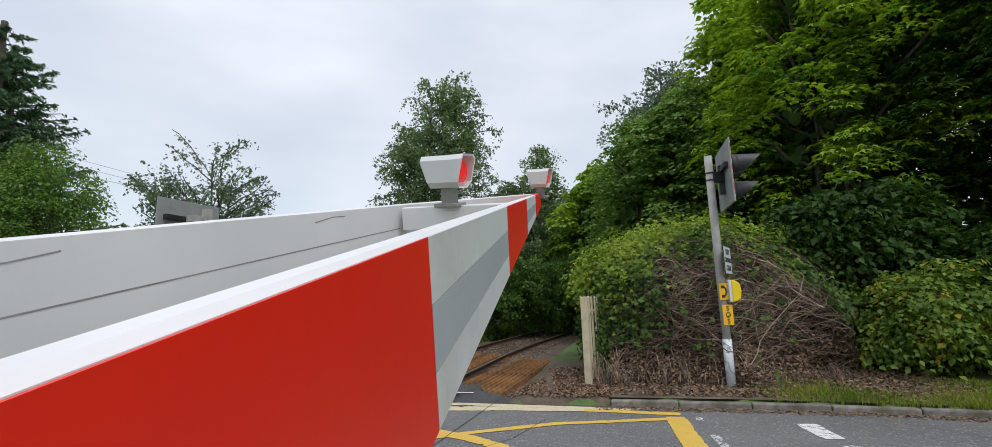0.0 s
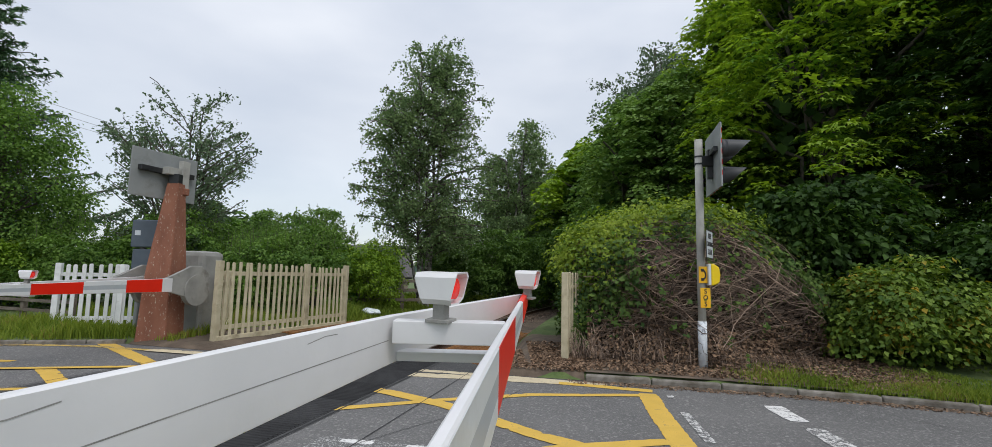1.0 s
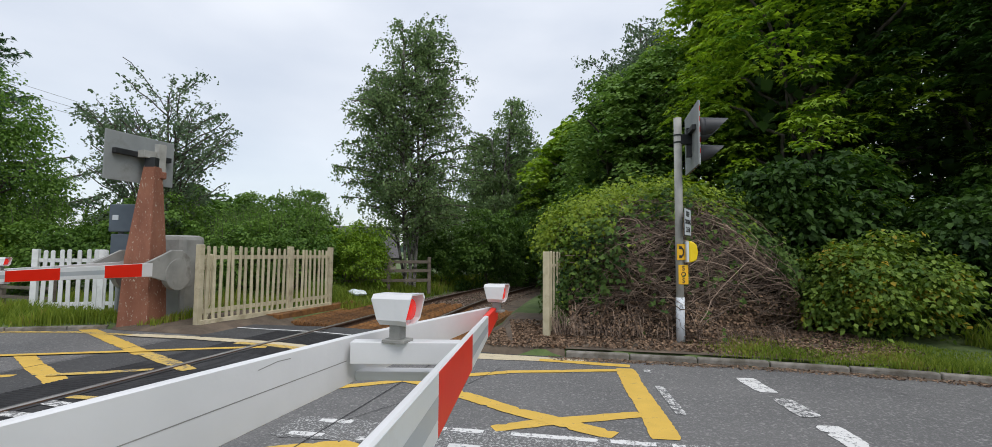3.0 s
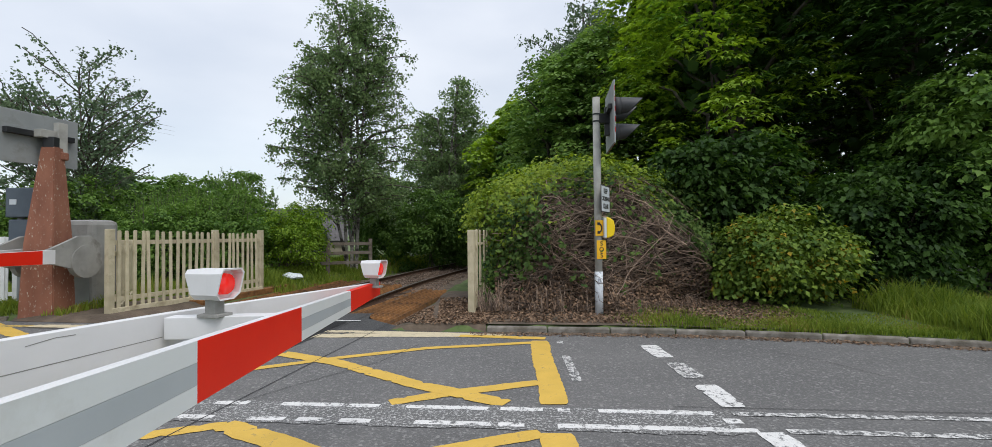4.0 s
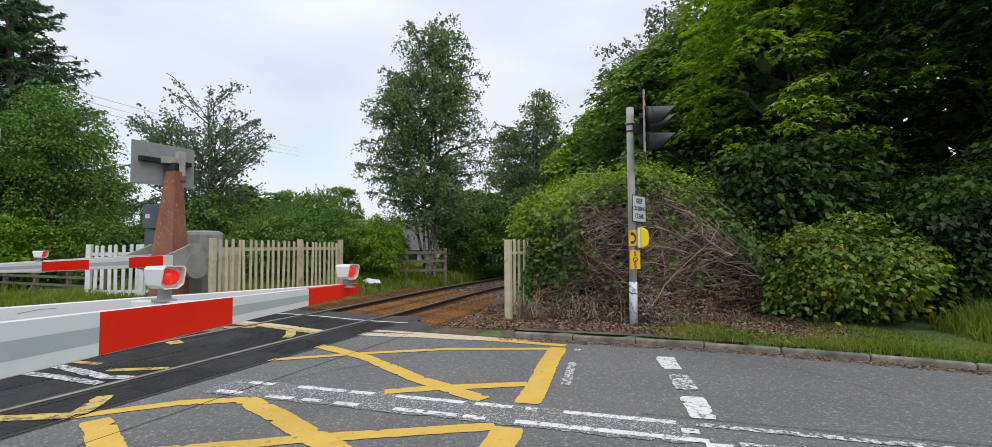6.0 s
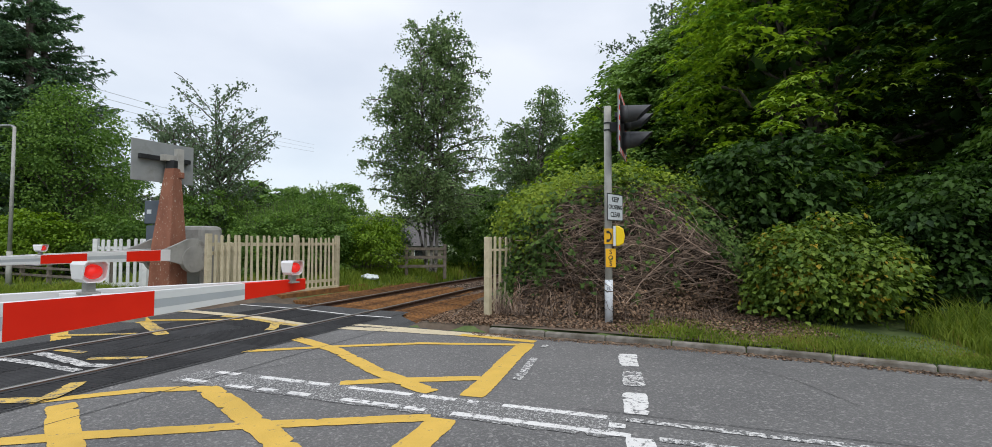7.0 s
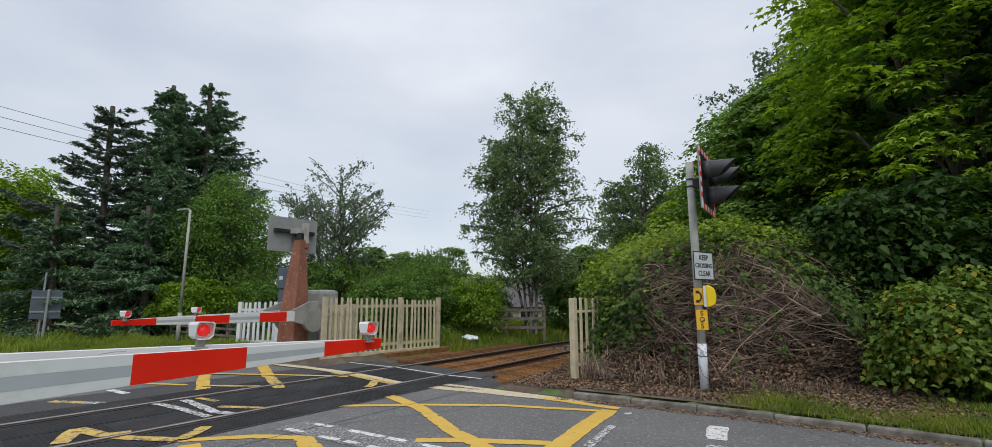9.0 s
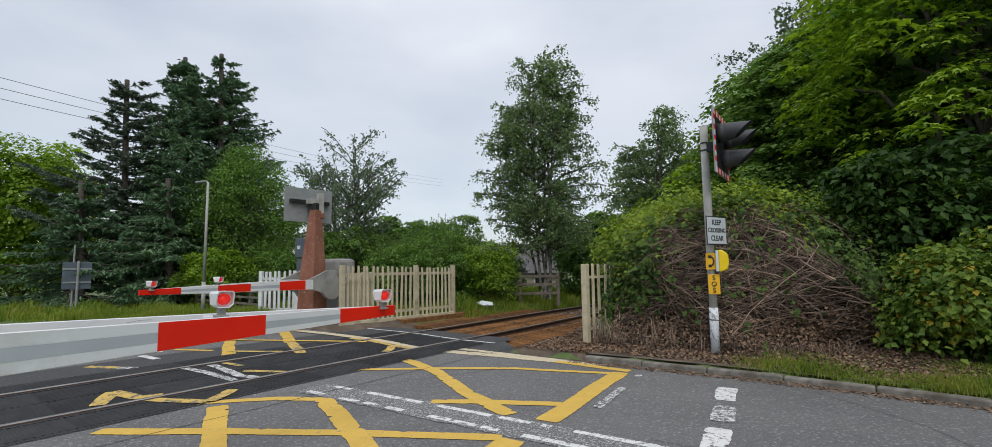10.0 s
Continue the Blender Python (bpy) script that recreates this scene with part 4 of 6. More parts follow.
woodland_tree(1.5, 36.0, 9.0, 3.0, 130, L_ASHTREE, "leafy tree at the end of the visible track", size=0.3, spread=1.4, per=34, lobed=False)
woodland_tree(4.5, 40.0, 10.0, 3.6, 130, L_ASHTREE, "leafy green tree far along the railway", size=0.32, spread=1.4, per=34, lobed=False)
woodland_tree(-3.0, 31.0, 5.0, 2.6, 90, L_ASH, "leafy tree behind the birch", size=0.24, per=36, lobed=False)
woodland_tree(-15.5, 31.0, 4.6, 2.6, 90, L_ASH, "leafy tree behind the hedge", size=0.24, per=36, lobed=False)
woodland_tree(-16.0, 26.0, 5.0, 3.0, 90, L_ASH, "leafy tree behind the hedge", size=0.24, per=36, lobed=False)


def conifer(x, y, h, r, leaf, label, whorls=20, bare=0.12, drop=0.25, lift=0.3, per_whorl=7, dense=1.0, shape=0.8, tuft=0.0, size=0.23):
    """Whorls of long boughs with side twigs; needles along the twigs. drop and lift bend the boughs, tuft gathers needles at the ends."""
    root = thing("conifer", (x, y, float(ground_z(x, y))), label, "tree")
    t = np.linspace(0, 1, 7)
    paths, radii = [np.stack([0.1 * np.sin(t * 4), 0.1 * np.cos(t * 3), -0.1 + (h + 0.1) * t], 1)], [0.2]
    twigs = []
    sway = rng.uniform(0, 6.28, 2)
    for i in range(whorls):
        f = bare + (0.99 - bare) * (i / whorls)
        for j in range(per_whorl):
            a = rng.uniform(0, 6.283)
            z = h * f + rng.uniform(-0.6, 0.6) * h / whorls
            uneven = 1 + 0.25 * math.sin(2 * a + sway[0]) + 0.18 * math.sin(9 * f + a + sway[1])
            L = (r * (1 - f) ** shape * uneven + 0.18) * rng.uniform(0.5, 1.12)
            d = np.array([math.cos(a), math.sin(a), 0.0])
            sd = np.array([-math.sin(a), math.cos(a), 0.0])
            p = d * L * t[:, None]
            p[:, 2] = z - drop * L * t * (1.25 - f) + lift * L * t ** 2
            p += sd * np.cumsum(rng.normal(size=7) * 0.03 * L)[:, None]
            paths.append(p)
            radii.append(0.012 + 0.010 * L)
            for q in range(int((4 + 9 * L) * dense)):
                g = rng.uniform(0.15, 1.0) if rng.random() > tuft else rng.uniform(0.72, 1.0)
                o = np.array([np.interp(g, t, p[:, c]) for c in range(3)])
                ln = (0.20 + 0.26 * L * (1.1 - g)) * rng.uniform(0.5, 1.15)
                e = d * 0.75 + sd * rng.choice((-1, 1)) * rng.uniform(0.4, 1.1) + np.array([0, 0, rng.normal() * 0.15 - 0.12 + 0.5 * tuft])
                twigs.append(np.stack([o, o + e * ln * 0.5, o + e * ln + np.array([0, 0, -0.16 * ln])]))
    mesh_part("trunk", strands("trunk", np.array(paths), np.array(radii), M_BARK, 5), root)
    tw = np.array(twigs)
    per = 8
    k = np.repeat(np.arange(len(tw)), per)
    f = rng.random((len(k), 1))
    pts = tw[k, 0] * (1 - f) + tw[k, 2] * f + rng.normal(size=(len(k), 3)) * np.array([0.035, 0.035, 0.025])
    along = unit(tw[k, 2] - tw[k, 0]) + rng.normal(size=(len(k), 3)) * 0.35
    mesh_part("crown", leaves("crown", pts, np.array([0, 0, 1.0]) + 0.7 * rng.normal(size=(len(k), 3)), size, leaf, 0.28, 0.05, 0.25, along), root, "dark needled twigs")
    return root


conifer(-21.4, 15.6, 12.6, 4.6, L_SPRUCE, "dark green spruce with drooping branches", 26, 0.08, 0.35, 0.28, 11, 1.15, 0.7)
conifer(-20.0, 16.6, 13.0, 5.6, L_SPRUCE, "dark spruce with an open feathery top", 19, 0.12, 0.05, 0.22, 9, 0.95, 0.9, size=0.24)
conifer(-23.4, 14.0, 11.2, 3.6, L_PINE, "dark pine with tufted spreading branches", 18, 0.25, -0.12, 0.15, 9, 1.7, 0.62, 0.45, 0.22)
conifer(-18.8, 13.4, 5.6, 3.6, L_SPRUCE, "low dark spruce with sweeping lower branches", 13, 0.04, 0.45, 0.25, 9, 1.1, 0.7)
conifer(-21.9, 16.6, 11.6, 4.2, L_SPRUCE, "dark green spruce with drooping branches", 22, 0.08, 0.3, 0.25, 10, 1.1, 0.7)
conifer(-20.9, 17.9, 12.7, 4.4, L_SPRUCE, "dark spruce with an open feathery top", 20, 0.1, 0.1, 0.25, 9, 1.1)
conifer(-22.5, 11.9, 5.6, 3.6, L_SPRUCE, "low dark spruce with sweeping lower branches", 13, 0.04, 0.45, 0.25, 9, 1.1, 0.7)

# ---------------------------------------------------------------- bramble mound
mound = thing("bramble_mound", (3.65, 9.85, float(ground_z(3.65, 9.85)) - 0.1), "bramble and ivy mound with bare dry stems in front", "bramble")
MR = np.array([2.8, 1.65, 2.64])


def mound_point(th, up, push=1.0):
    """A place on the mound: th round it, up 0 to 1."""
    up = np.asarray(up, float)
    lump = 1 + 0.08 * np.sin(3 * th + 1) + 0.07 * np.sin(7 * th + 5 * up) + 0.06 * np.sin(9 * up + 2 * th) + 0.04 * np.sin(15 * th + 11 * up)
    full = smooth(-np.cos(th), -0.1, 0.8)
    c = np.clip(1 - up ** 2.6, 0, 1) ** 0.7 * (1 - full) + np.clip(1 - up ** 4.2, 0, 1) ** 0.55 * full
    hold = -2.2 * push - 0.5 * smooth(up, 0.42, 0.62)
    return np.stack([np.maximum(np.cos(th) * c * MR[0] * lump * push, hold), np.sin(th) * c * MR[1] * lump * push, up * MR[2] * (0.6 + 0.4 * push) * (0.95 + 0.05 * lump)], -1)


# inner core, coloured dark to give the shade between the stems
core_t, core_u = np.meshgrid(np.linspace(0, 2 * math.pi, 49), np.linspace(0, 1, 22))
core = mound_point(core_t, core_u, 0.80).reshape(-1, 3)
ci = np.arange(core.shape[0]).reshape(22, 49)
mesh_part("tangle_core", array_mesh("tangle_core", core, np.stack([ci[:-1, :-1], ci[:-1, 1:], ci[1:, 1:], ci[1:, :-1]], -1).reshape(-1, 4), M_TANGLE_SHADE, True), mound, "brown inner tangle with the gaps' shade in its colour")


def is_bare(th, up):
    """The bare front of the mound, where only stems and litter show."""
    a = (th + math.pi / 2 + math.pi) % (2 * math.pi) - math.pi
    left, right = -0.52 - 0.12 * np.sin(9 * up), 0.66 + 0.14 * np.sin(11 * up) - 0.30 * smooth(up, 0.45, 0.8)
    skirt = (a > -1.75 - 0.1 * np.sin(5 * a)) & (a < 0.8) & (up < 0.12 + 0.05 * np.sin(7 * a))
    return skirt | (a > left) & (a < right) & (up < 0.80 + 0.05 * np.sin(6 * a) - 0.12 * np.abs(a))


n = 12000
th, up = rng.uniform(0, 2 * math.pi, n), rng.uniform(0, 1, n) ** 0.8
bare = is_bare(th, up)
keep = ~bare | (rng.random(n) < 0.05 + 0.10 * (up > 0.55))
th, up = th[keep], up[keep]
p = mound_point(th, up, 1.0) + rng.normal(size=(len(th), 3)) * 0.10 + np.abs(rng.normal(size=(len(th), 1))) * np.array([0, 0, 0.07])
nr = unit(p / MR ** 2) + np.array([0, -0.1, 0.35]) + 0.45 * rng.normal(size=(len(th), 3))
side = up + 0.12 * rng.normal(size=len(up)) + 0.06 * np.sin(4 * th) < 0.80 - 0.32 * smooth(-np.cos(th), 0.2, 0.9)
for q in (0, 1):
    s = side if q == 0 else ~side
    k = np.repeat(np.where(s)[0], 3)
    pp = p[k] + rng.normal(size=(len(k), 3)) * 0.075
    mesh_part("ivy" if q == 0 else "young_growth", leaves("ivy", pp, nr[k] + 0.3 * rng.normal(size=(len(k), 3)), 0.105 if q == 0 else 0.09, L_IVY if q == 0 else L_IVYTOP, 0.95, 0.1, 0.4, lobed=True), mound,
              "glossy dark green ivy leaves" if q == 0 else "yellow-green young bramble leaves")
# dry stems
ns, ks = 1500, 11
a0 = rng.uniform(-0.8, 1.1, ns) - math.pi / 2
u0 = rng.uniform(0.02, 0.88, ns)
low = rng.random(ns) < 0.16
a0[low] = rng.uniform(-1.7, -0.6, low.sum()) - math.pi / 2
u0[low] = rng.uniform(0.0, 0.16, low.sum())
walk_t = np.cumsum(np.cumsum(rng.normal(size=(ns, ks)) * 0.036, 1), 1) + rng.normal(size=(ns, 1)) * np.linspace(0, 0.12, ks)
walk_u = np.cumsum(np.cumsum(rng.normal(size=(ns, ks)) * 0.020, 1), 1) + rng.choice([-1, 1, 1], (ns, 1)) * np.linspace(0, 0.20, ks) * rng.uniform(0.2, 1.3, (ns, 1))
sp = mound_point(a0[:, None] + walk_t, np.clip(u0[:, None] + walk_u, 0.0, 0.9), 0.93) + np.cumsum(rng.normal(size=(ns, ks, 3)) * 0.022, 1)
sp[..., 1] -= np.abs(rng.normal(size=(ns, 1))) * 0.13 - 0.03
mesh_part("dry_tangle", strands("dry_tangle", sp, 0.003 + 0.010 * rng.random(ns) ** 1.8, M_STEM), mound, "pale brown tangled dry stems")
nl = 5200
lt = rng.uniform(-0.95, 1.15, nl) - math.pi / 2
lu = np.abs(rng.normal(size=nl)) * 0.13
lpt = mound_point(lt, np.clip(lu, 0, 0.5), 0.97)
lpt[:, 1] -= rng.uniform(0, 0.25, nl) * (1 - lu * 2)
mesh_part("fallen_leaves", leaves("fallen_leaves", lpt, np.array([0, -0.5, 0.8]) + 0.5 * rng.normal(size=(nl, 3)), 0.055, M_LITTER, 0.7, 0.14), mound, "brown fallen leaves heaped at the foot")
# upright dead stalks and arching runners at the foot
nf = 340
fx = -2.45 + 4.05 * rng.random(nf) ** 1.5
fy = -1.25 - 0.35 * np.cos(fx * 0.7) - rng.uniform(0.0, 0.45, nf)
hh = rng.uniform(0.12, 0.62, nf) * np.where(fx < 0.2, 1.0, 0.5)
t = np.linspace(0, 1, 6)
lean = rng.normal(size=(nf, 2)) * 0.25
fp = np.stack([fx[:, None] + lean[:, :1] * t * hh[:, None], fy[:, None] + lean[:, 1:] * t * hh[:, None] + 0.1 * t ** 2, 0.02 + hh[:, None] * (t - 0.25 * t ** 3)], -1)
tagged(mesh_part("dead_growth", strands("dead_growth", fp, rng.uniform(0.003, 0.006, nf), M_STEM), mound), "pale upright dead stalks", kind="stuff")


def scatter(name, x0, x1, ylow, yhigh, count, size, material, label, category, flat=0.35, lift=0.012, keep_if=None):
    """Loose leaves or stones on the ground."""
    x = rng.uniform(x0, x1, count)
    y = ylow(x) + (yhigh(x) - ylow(x)) * rng.random(count)
    if keep_if is not None:
        k = keep_if(x, y)
        x, y = x[k], y[k]
    z = np.maximum(ground_z(x, y), np.where((y < y_far(x)) & (y > y_near(x)), rise(x, y), -9)) + lift
    me = leaves(name, np.stack([x, y, z], 1), np.array([0, 0, 1.0]) + flat * rng.normal(size=(len(x), 3)), size, material, 0.7, 0.12)
    return tagged(new(name, me), label, category, kind="stuff")


scatter("leaf_litter", 0.3, 6.2, lambda x: y_far(x) + 0.25, lambda x: y_far(x) + 2.3, 9000, 0.055, M_LITTER, "brown dead leaves and twigs on the ground", "leaf litter", 0.5, 0.02)
scatter("leaf_litter", -0.9, 1.3, lambda x: y_far(x) + 0.12, lambda x: y_far(x) + 2.0, 4200, 0.05, M_LITTER, "brown dead leaves and twigs on the ground", "leaf litter", 0.5, 0.02, lambda x, y: (across(x, y) > 2.0) & (y > 8.9 - 1.38 * (x + 0.75)))
scatter("gutter_litter", 1.0, 11.0, lambda x: y_far(x) - 0.28, lambda x: y_far(x) - 0.02, 2200, 0.035, M_LITTER, "brown leaf debris in the gutter", "leaf litter", 0.3, 0.008)


def grass(name, x0, x1, ylow, yhigh, count, height, label, dry=0.0, keep_if=None, width=0.006):
    x = rng.uniform(x0, x1, count)
    y = ylow(x) + (yhigh(x) - ylow(x)) * rng.random(count)
    if keep_if is not None:
        k = keep_if(x, y)
        x, y = x[k], y[k]
    m = len(x)
    z = ground_z(x, y) - 0.01
    patch = 0.7 + 0.5 * np.sin(2.3 * x + 1.1 * y) * np.sin(1.7 * y - 0.8 * x + 2)
    h = height * rng.uniform(0.35, 1.15, m) * np.clip(patch, 0.35, 1.3)
    bend = rng.normal(size=(m, 2)) * 0.30 * h[:, None]
    foot = np.stack([x, y, z], 1)
    a = rng.uniform(0, math.pi, m)
    s = np.stack([np.cos(a), np.sin(a), np.zeros(m)], 1) * width * rng.uniform(0.6, 1.6, m)[:, None]
    mid = foot + np.column_stack([bend * 0.3, h * 0.6])
    tip = foot + np.column_stack([bend, h * 0.95])
    v = np.stack([foot - s, foot + s, mid + s * 0.8, mid - s * 0.8, tip], 1).reshape(-1, 3)
    i = np.arange(m)[:, None] * 5
    f = np.concatenate([i + np.array([[0, 1, 2]]), i + np.array([[0, 2, 3]]), i + np.array([[3, 2, 4]])], 1).reshape(-1, 3)
    return tagged(new(name, array_mesh(name, v, f, L_GRASS)), label, "grass", kind="stuff")


clear = lambda x, y: np.abs(across(x, y)) > 2.1
grass("grass", 3.2, 13.5, lambda x: y_far(x) + 0.1, lambda x: y_far(x) + 1.6, 34000, 0.11, "short verge grass along the kerb", keep_if=lambda x, y: rng.random(len(x)) < np.clip((x - 2.8) / 4.5, 0.10, 1))
grass("grass", 3.4, 12.0, lambda x: y_far(x) + 0.11, lambda x: y_far(x) + 0.75, 16000, 0.085, "short yellow-green grass along the kerb", keep_if=lambda x, y: rng.random(len(x)) < np.clip((x - 3.0) / 2.0, 0.1, 1))
grass("long_grass", 7.4, 16.0, lambda x: y_far(x) + 0.05, lambda x: y_far(x) + 2.2, 30000, 0.46, "long unmown grass beside the road", width=0.007)
grass("grass", -14.0, -6.0, lambda x: y_far(x) + 0.12, lambda x: y_far(x) + 2.6, 19000, 0.36, "unmown verge grass round the barrier", keep_if=clear, width=0.008)
grass("grass", -30.0, -14.0, lambda x: y_far(x) + 0.12, lambda x: y_far(x) + 6.0, 10000, 0.4, "long unmown grass beside the road", width=0.018)
grass("grass", -6.0, -0.6, lambda x: 0 * x + 13.0, lambda x: 0 * x + 19.5, 16000, 0.5, "long green grass beside the track", keep_if=lambda x, y: across(x, y) < -1.9, width=0.01)
grass("grass", -9.0, 0.5, lambda x: 0 * x + 19.0, lambda x: 0 * x + 27.0, 9000, 0.5, "long green grass beside the track", keep_if=lambda x, y: across(x, y) < -1.9, width=0.018)
grass("grass", -12.0, -4.0, lambda x: 0 * x + 11.5, lambda x: 0 * x + 16.0, 9000, 0.35, "rough grass behind the fences", keep_if=lambda x, y: across(x, y) < -3.0, width=0.01)


# ---------------------------------------------------------------- barriers
def hooded_lamp(boom, lx, ly, lz, s, length):
    """A white hooded lamp on the boom; its red lens looks to side s."""
    x = y = z = 0.0
    turn = Matrix.Translation((lx, ly, lz)) @ pose(0, 0, 0, 0, 0, -18 * s)
    bm = bmesh.new()
    sec = [(-0.058, -0.035), (-0.035, -0.056), (0.035, -0.056), (0.058, -0.035), (0.058, 0.045), (0.045, 0.062), (-0.045, 0.062), (-0.058, 0.045)]
    rings = []
    for xx, k, cut in ((-0.5, 0.9, 0.10), (-0.47, 1.0, 0.085), (0.10, 1.0, 0.0), (0.5, 1.04, 0.0)):
        ring = []
        for yy, zz in sec:
            px = xx * length
            if xx == 0.5 and zz < 0:
                px -= 0.16 * length * min(1.0, -zz / 0.05)
            if xx < -0.4 and zz < 0:
                px += 0.14 * length
            ring.append(bm.verts.new((x + s * px, y + yy * k, z + zz * k)))
        rings.append(ring)
    for a, b in zip(rings[:-1], rings[1:]):
        for i in range(8):
            j = (i + 1) % 8
            bm.faces.new((a[i], a[j], b[j], b[i]))
    bm.faces.new(rings[0])
    # inner side of the hood
    inner = [bm.verts.new((v.co.x - s * 0.002, y + (v.co.y - y) * 0.9, z + (v.co.z - z) * 0.9)) for v in rings[3]]
    deep = [bm.verts.new((x + s * 0.20 * length, y + (v.co.y - y), z + (v.co.z - z))) for v in inner]
    for i in range(8):
        j = (i + 1) % 8
        bm.faces.new((rings[3][i], rings[3][j], inner[j], inner[i]))
        bm.faces.new((inner[i], inner[j], deep[j], deep[i]))
    bm.faces.new(deep)
    bmesh.ops.transform(bm, matrix=turn, verts=bm.verts)
    part("lamp_hood", bm, M_WHITE, boom, "white hooded lamp housing")
    bm = bmesh.new()
    tube(bm, (x + s * 0.19 * length, y, z + 0.004), (x + s * 0.34 * length, y, z + 0.004), 0.043, 0.040, 20)
    bmesh.ops.transform(bm, matrix=turn, verts=bm.verts)
    part("lamp_lens", bm, M_LENS, boom, "round glowing red lens", True)
    bm = bmesh.new()
    box(bm, x - 0.022, x + 0.026, y - 0.025, y + 0.025, z - 0.115, z - 0.055, 0.004)
    box(bm, x - 0.045, x + 0.05, y - 0.04, y + 0.04, z - 0.125, z - 0.112, 0.002)
    bmesh.ops.transform(bm, matrix=turn, verts=bm.verts)
    part("lamp_bracket", bm, M_CAST, boom, "flaking metal lamp bracket")


# heights of the boom's edges over the pivot, by the distance from it
def boom_top(y):
    return 0.19 - 0.025 * (y - 2.281)


def boom_low(y):
    return 0.01 + 0.0145 * (y - 2.281)


TIP = 4.483
BANDS = [0.81, 1.545, 2.281, 3.017, 3.754, TIP]


def plank(bm, p, q, thick, over=0.0, k=6, deep=(0.0, 0.0)):
    """An upright board from p to q (x, y in the boom's plan), its height following the boom's edges."""
    p, q = Vector(p), Vector(q)
    d = (q - p).normalized()
    s = Vector((d.y, -d.x)) * thick * 0.5
    rows = []
    for i in range(k + 1):
        c = p.lerp(q, i / k)
        t, l = boom_top(c.y) + over, boom_low(c.y) - over - deep[0] - (deep[1] - deep[0]) * i / k
        e = 0.004
        prof = [(1, l + e), (1, t - e), (0.6, t), (-0.6, t), (-1, t - e), (-1, l + e), (-0.6, l), (0.6, l)]
        rows.append([bm.verts.new((c.x + s.x * a, c.y + s.y * a, z)) for a, z in prof])
    for a, b in zip(rows[:-1], rows[1:]):
        for i in range(8):
            j = (i + 1) % 8
            bm.faces.new((a[i], a[j], b[j], b[i]))
    bm.faces.new(rows[0])
    bm.faces.new(rows[-1][::-1])


def band(bm, y0, y1, f0, f1, s, face, off):
    """A thin sheet on the banded board, between two shares of its height."""
    vs = []
    for d in (0.0, 0.0015):
        for y, lo_hi in ((y0, 0), (y1, 0), (y1, 1), (y0, 1)):
            f = (f0, f1)[lo_hi]
            z = boom_low(y) + (boom_top(y) - boom_low(y)) * f
            vs.append(bm.verts.new((s * (face(y) + off + d), y, z)))
    for f in ((0, 1, 2, 3), (4, 5, 6, 7), (0, 1, 5, 4), (1, 2, 6, 5), (2, 3, 7, 6), (3, 0, 4, 7)):
        bm.faces.new([vs[i] for i in f])


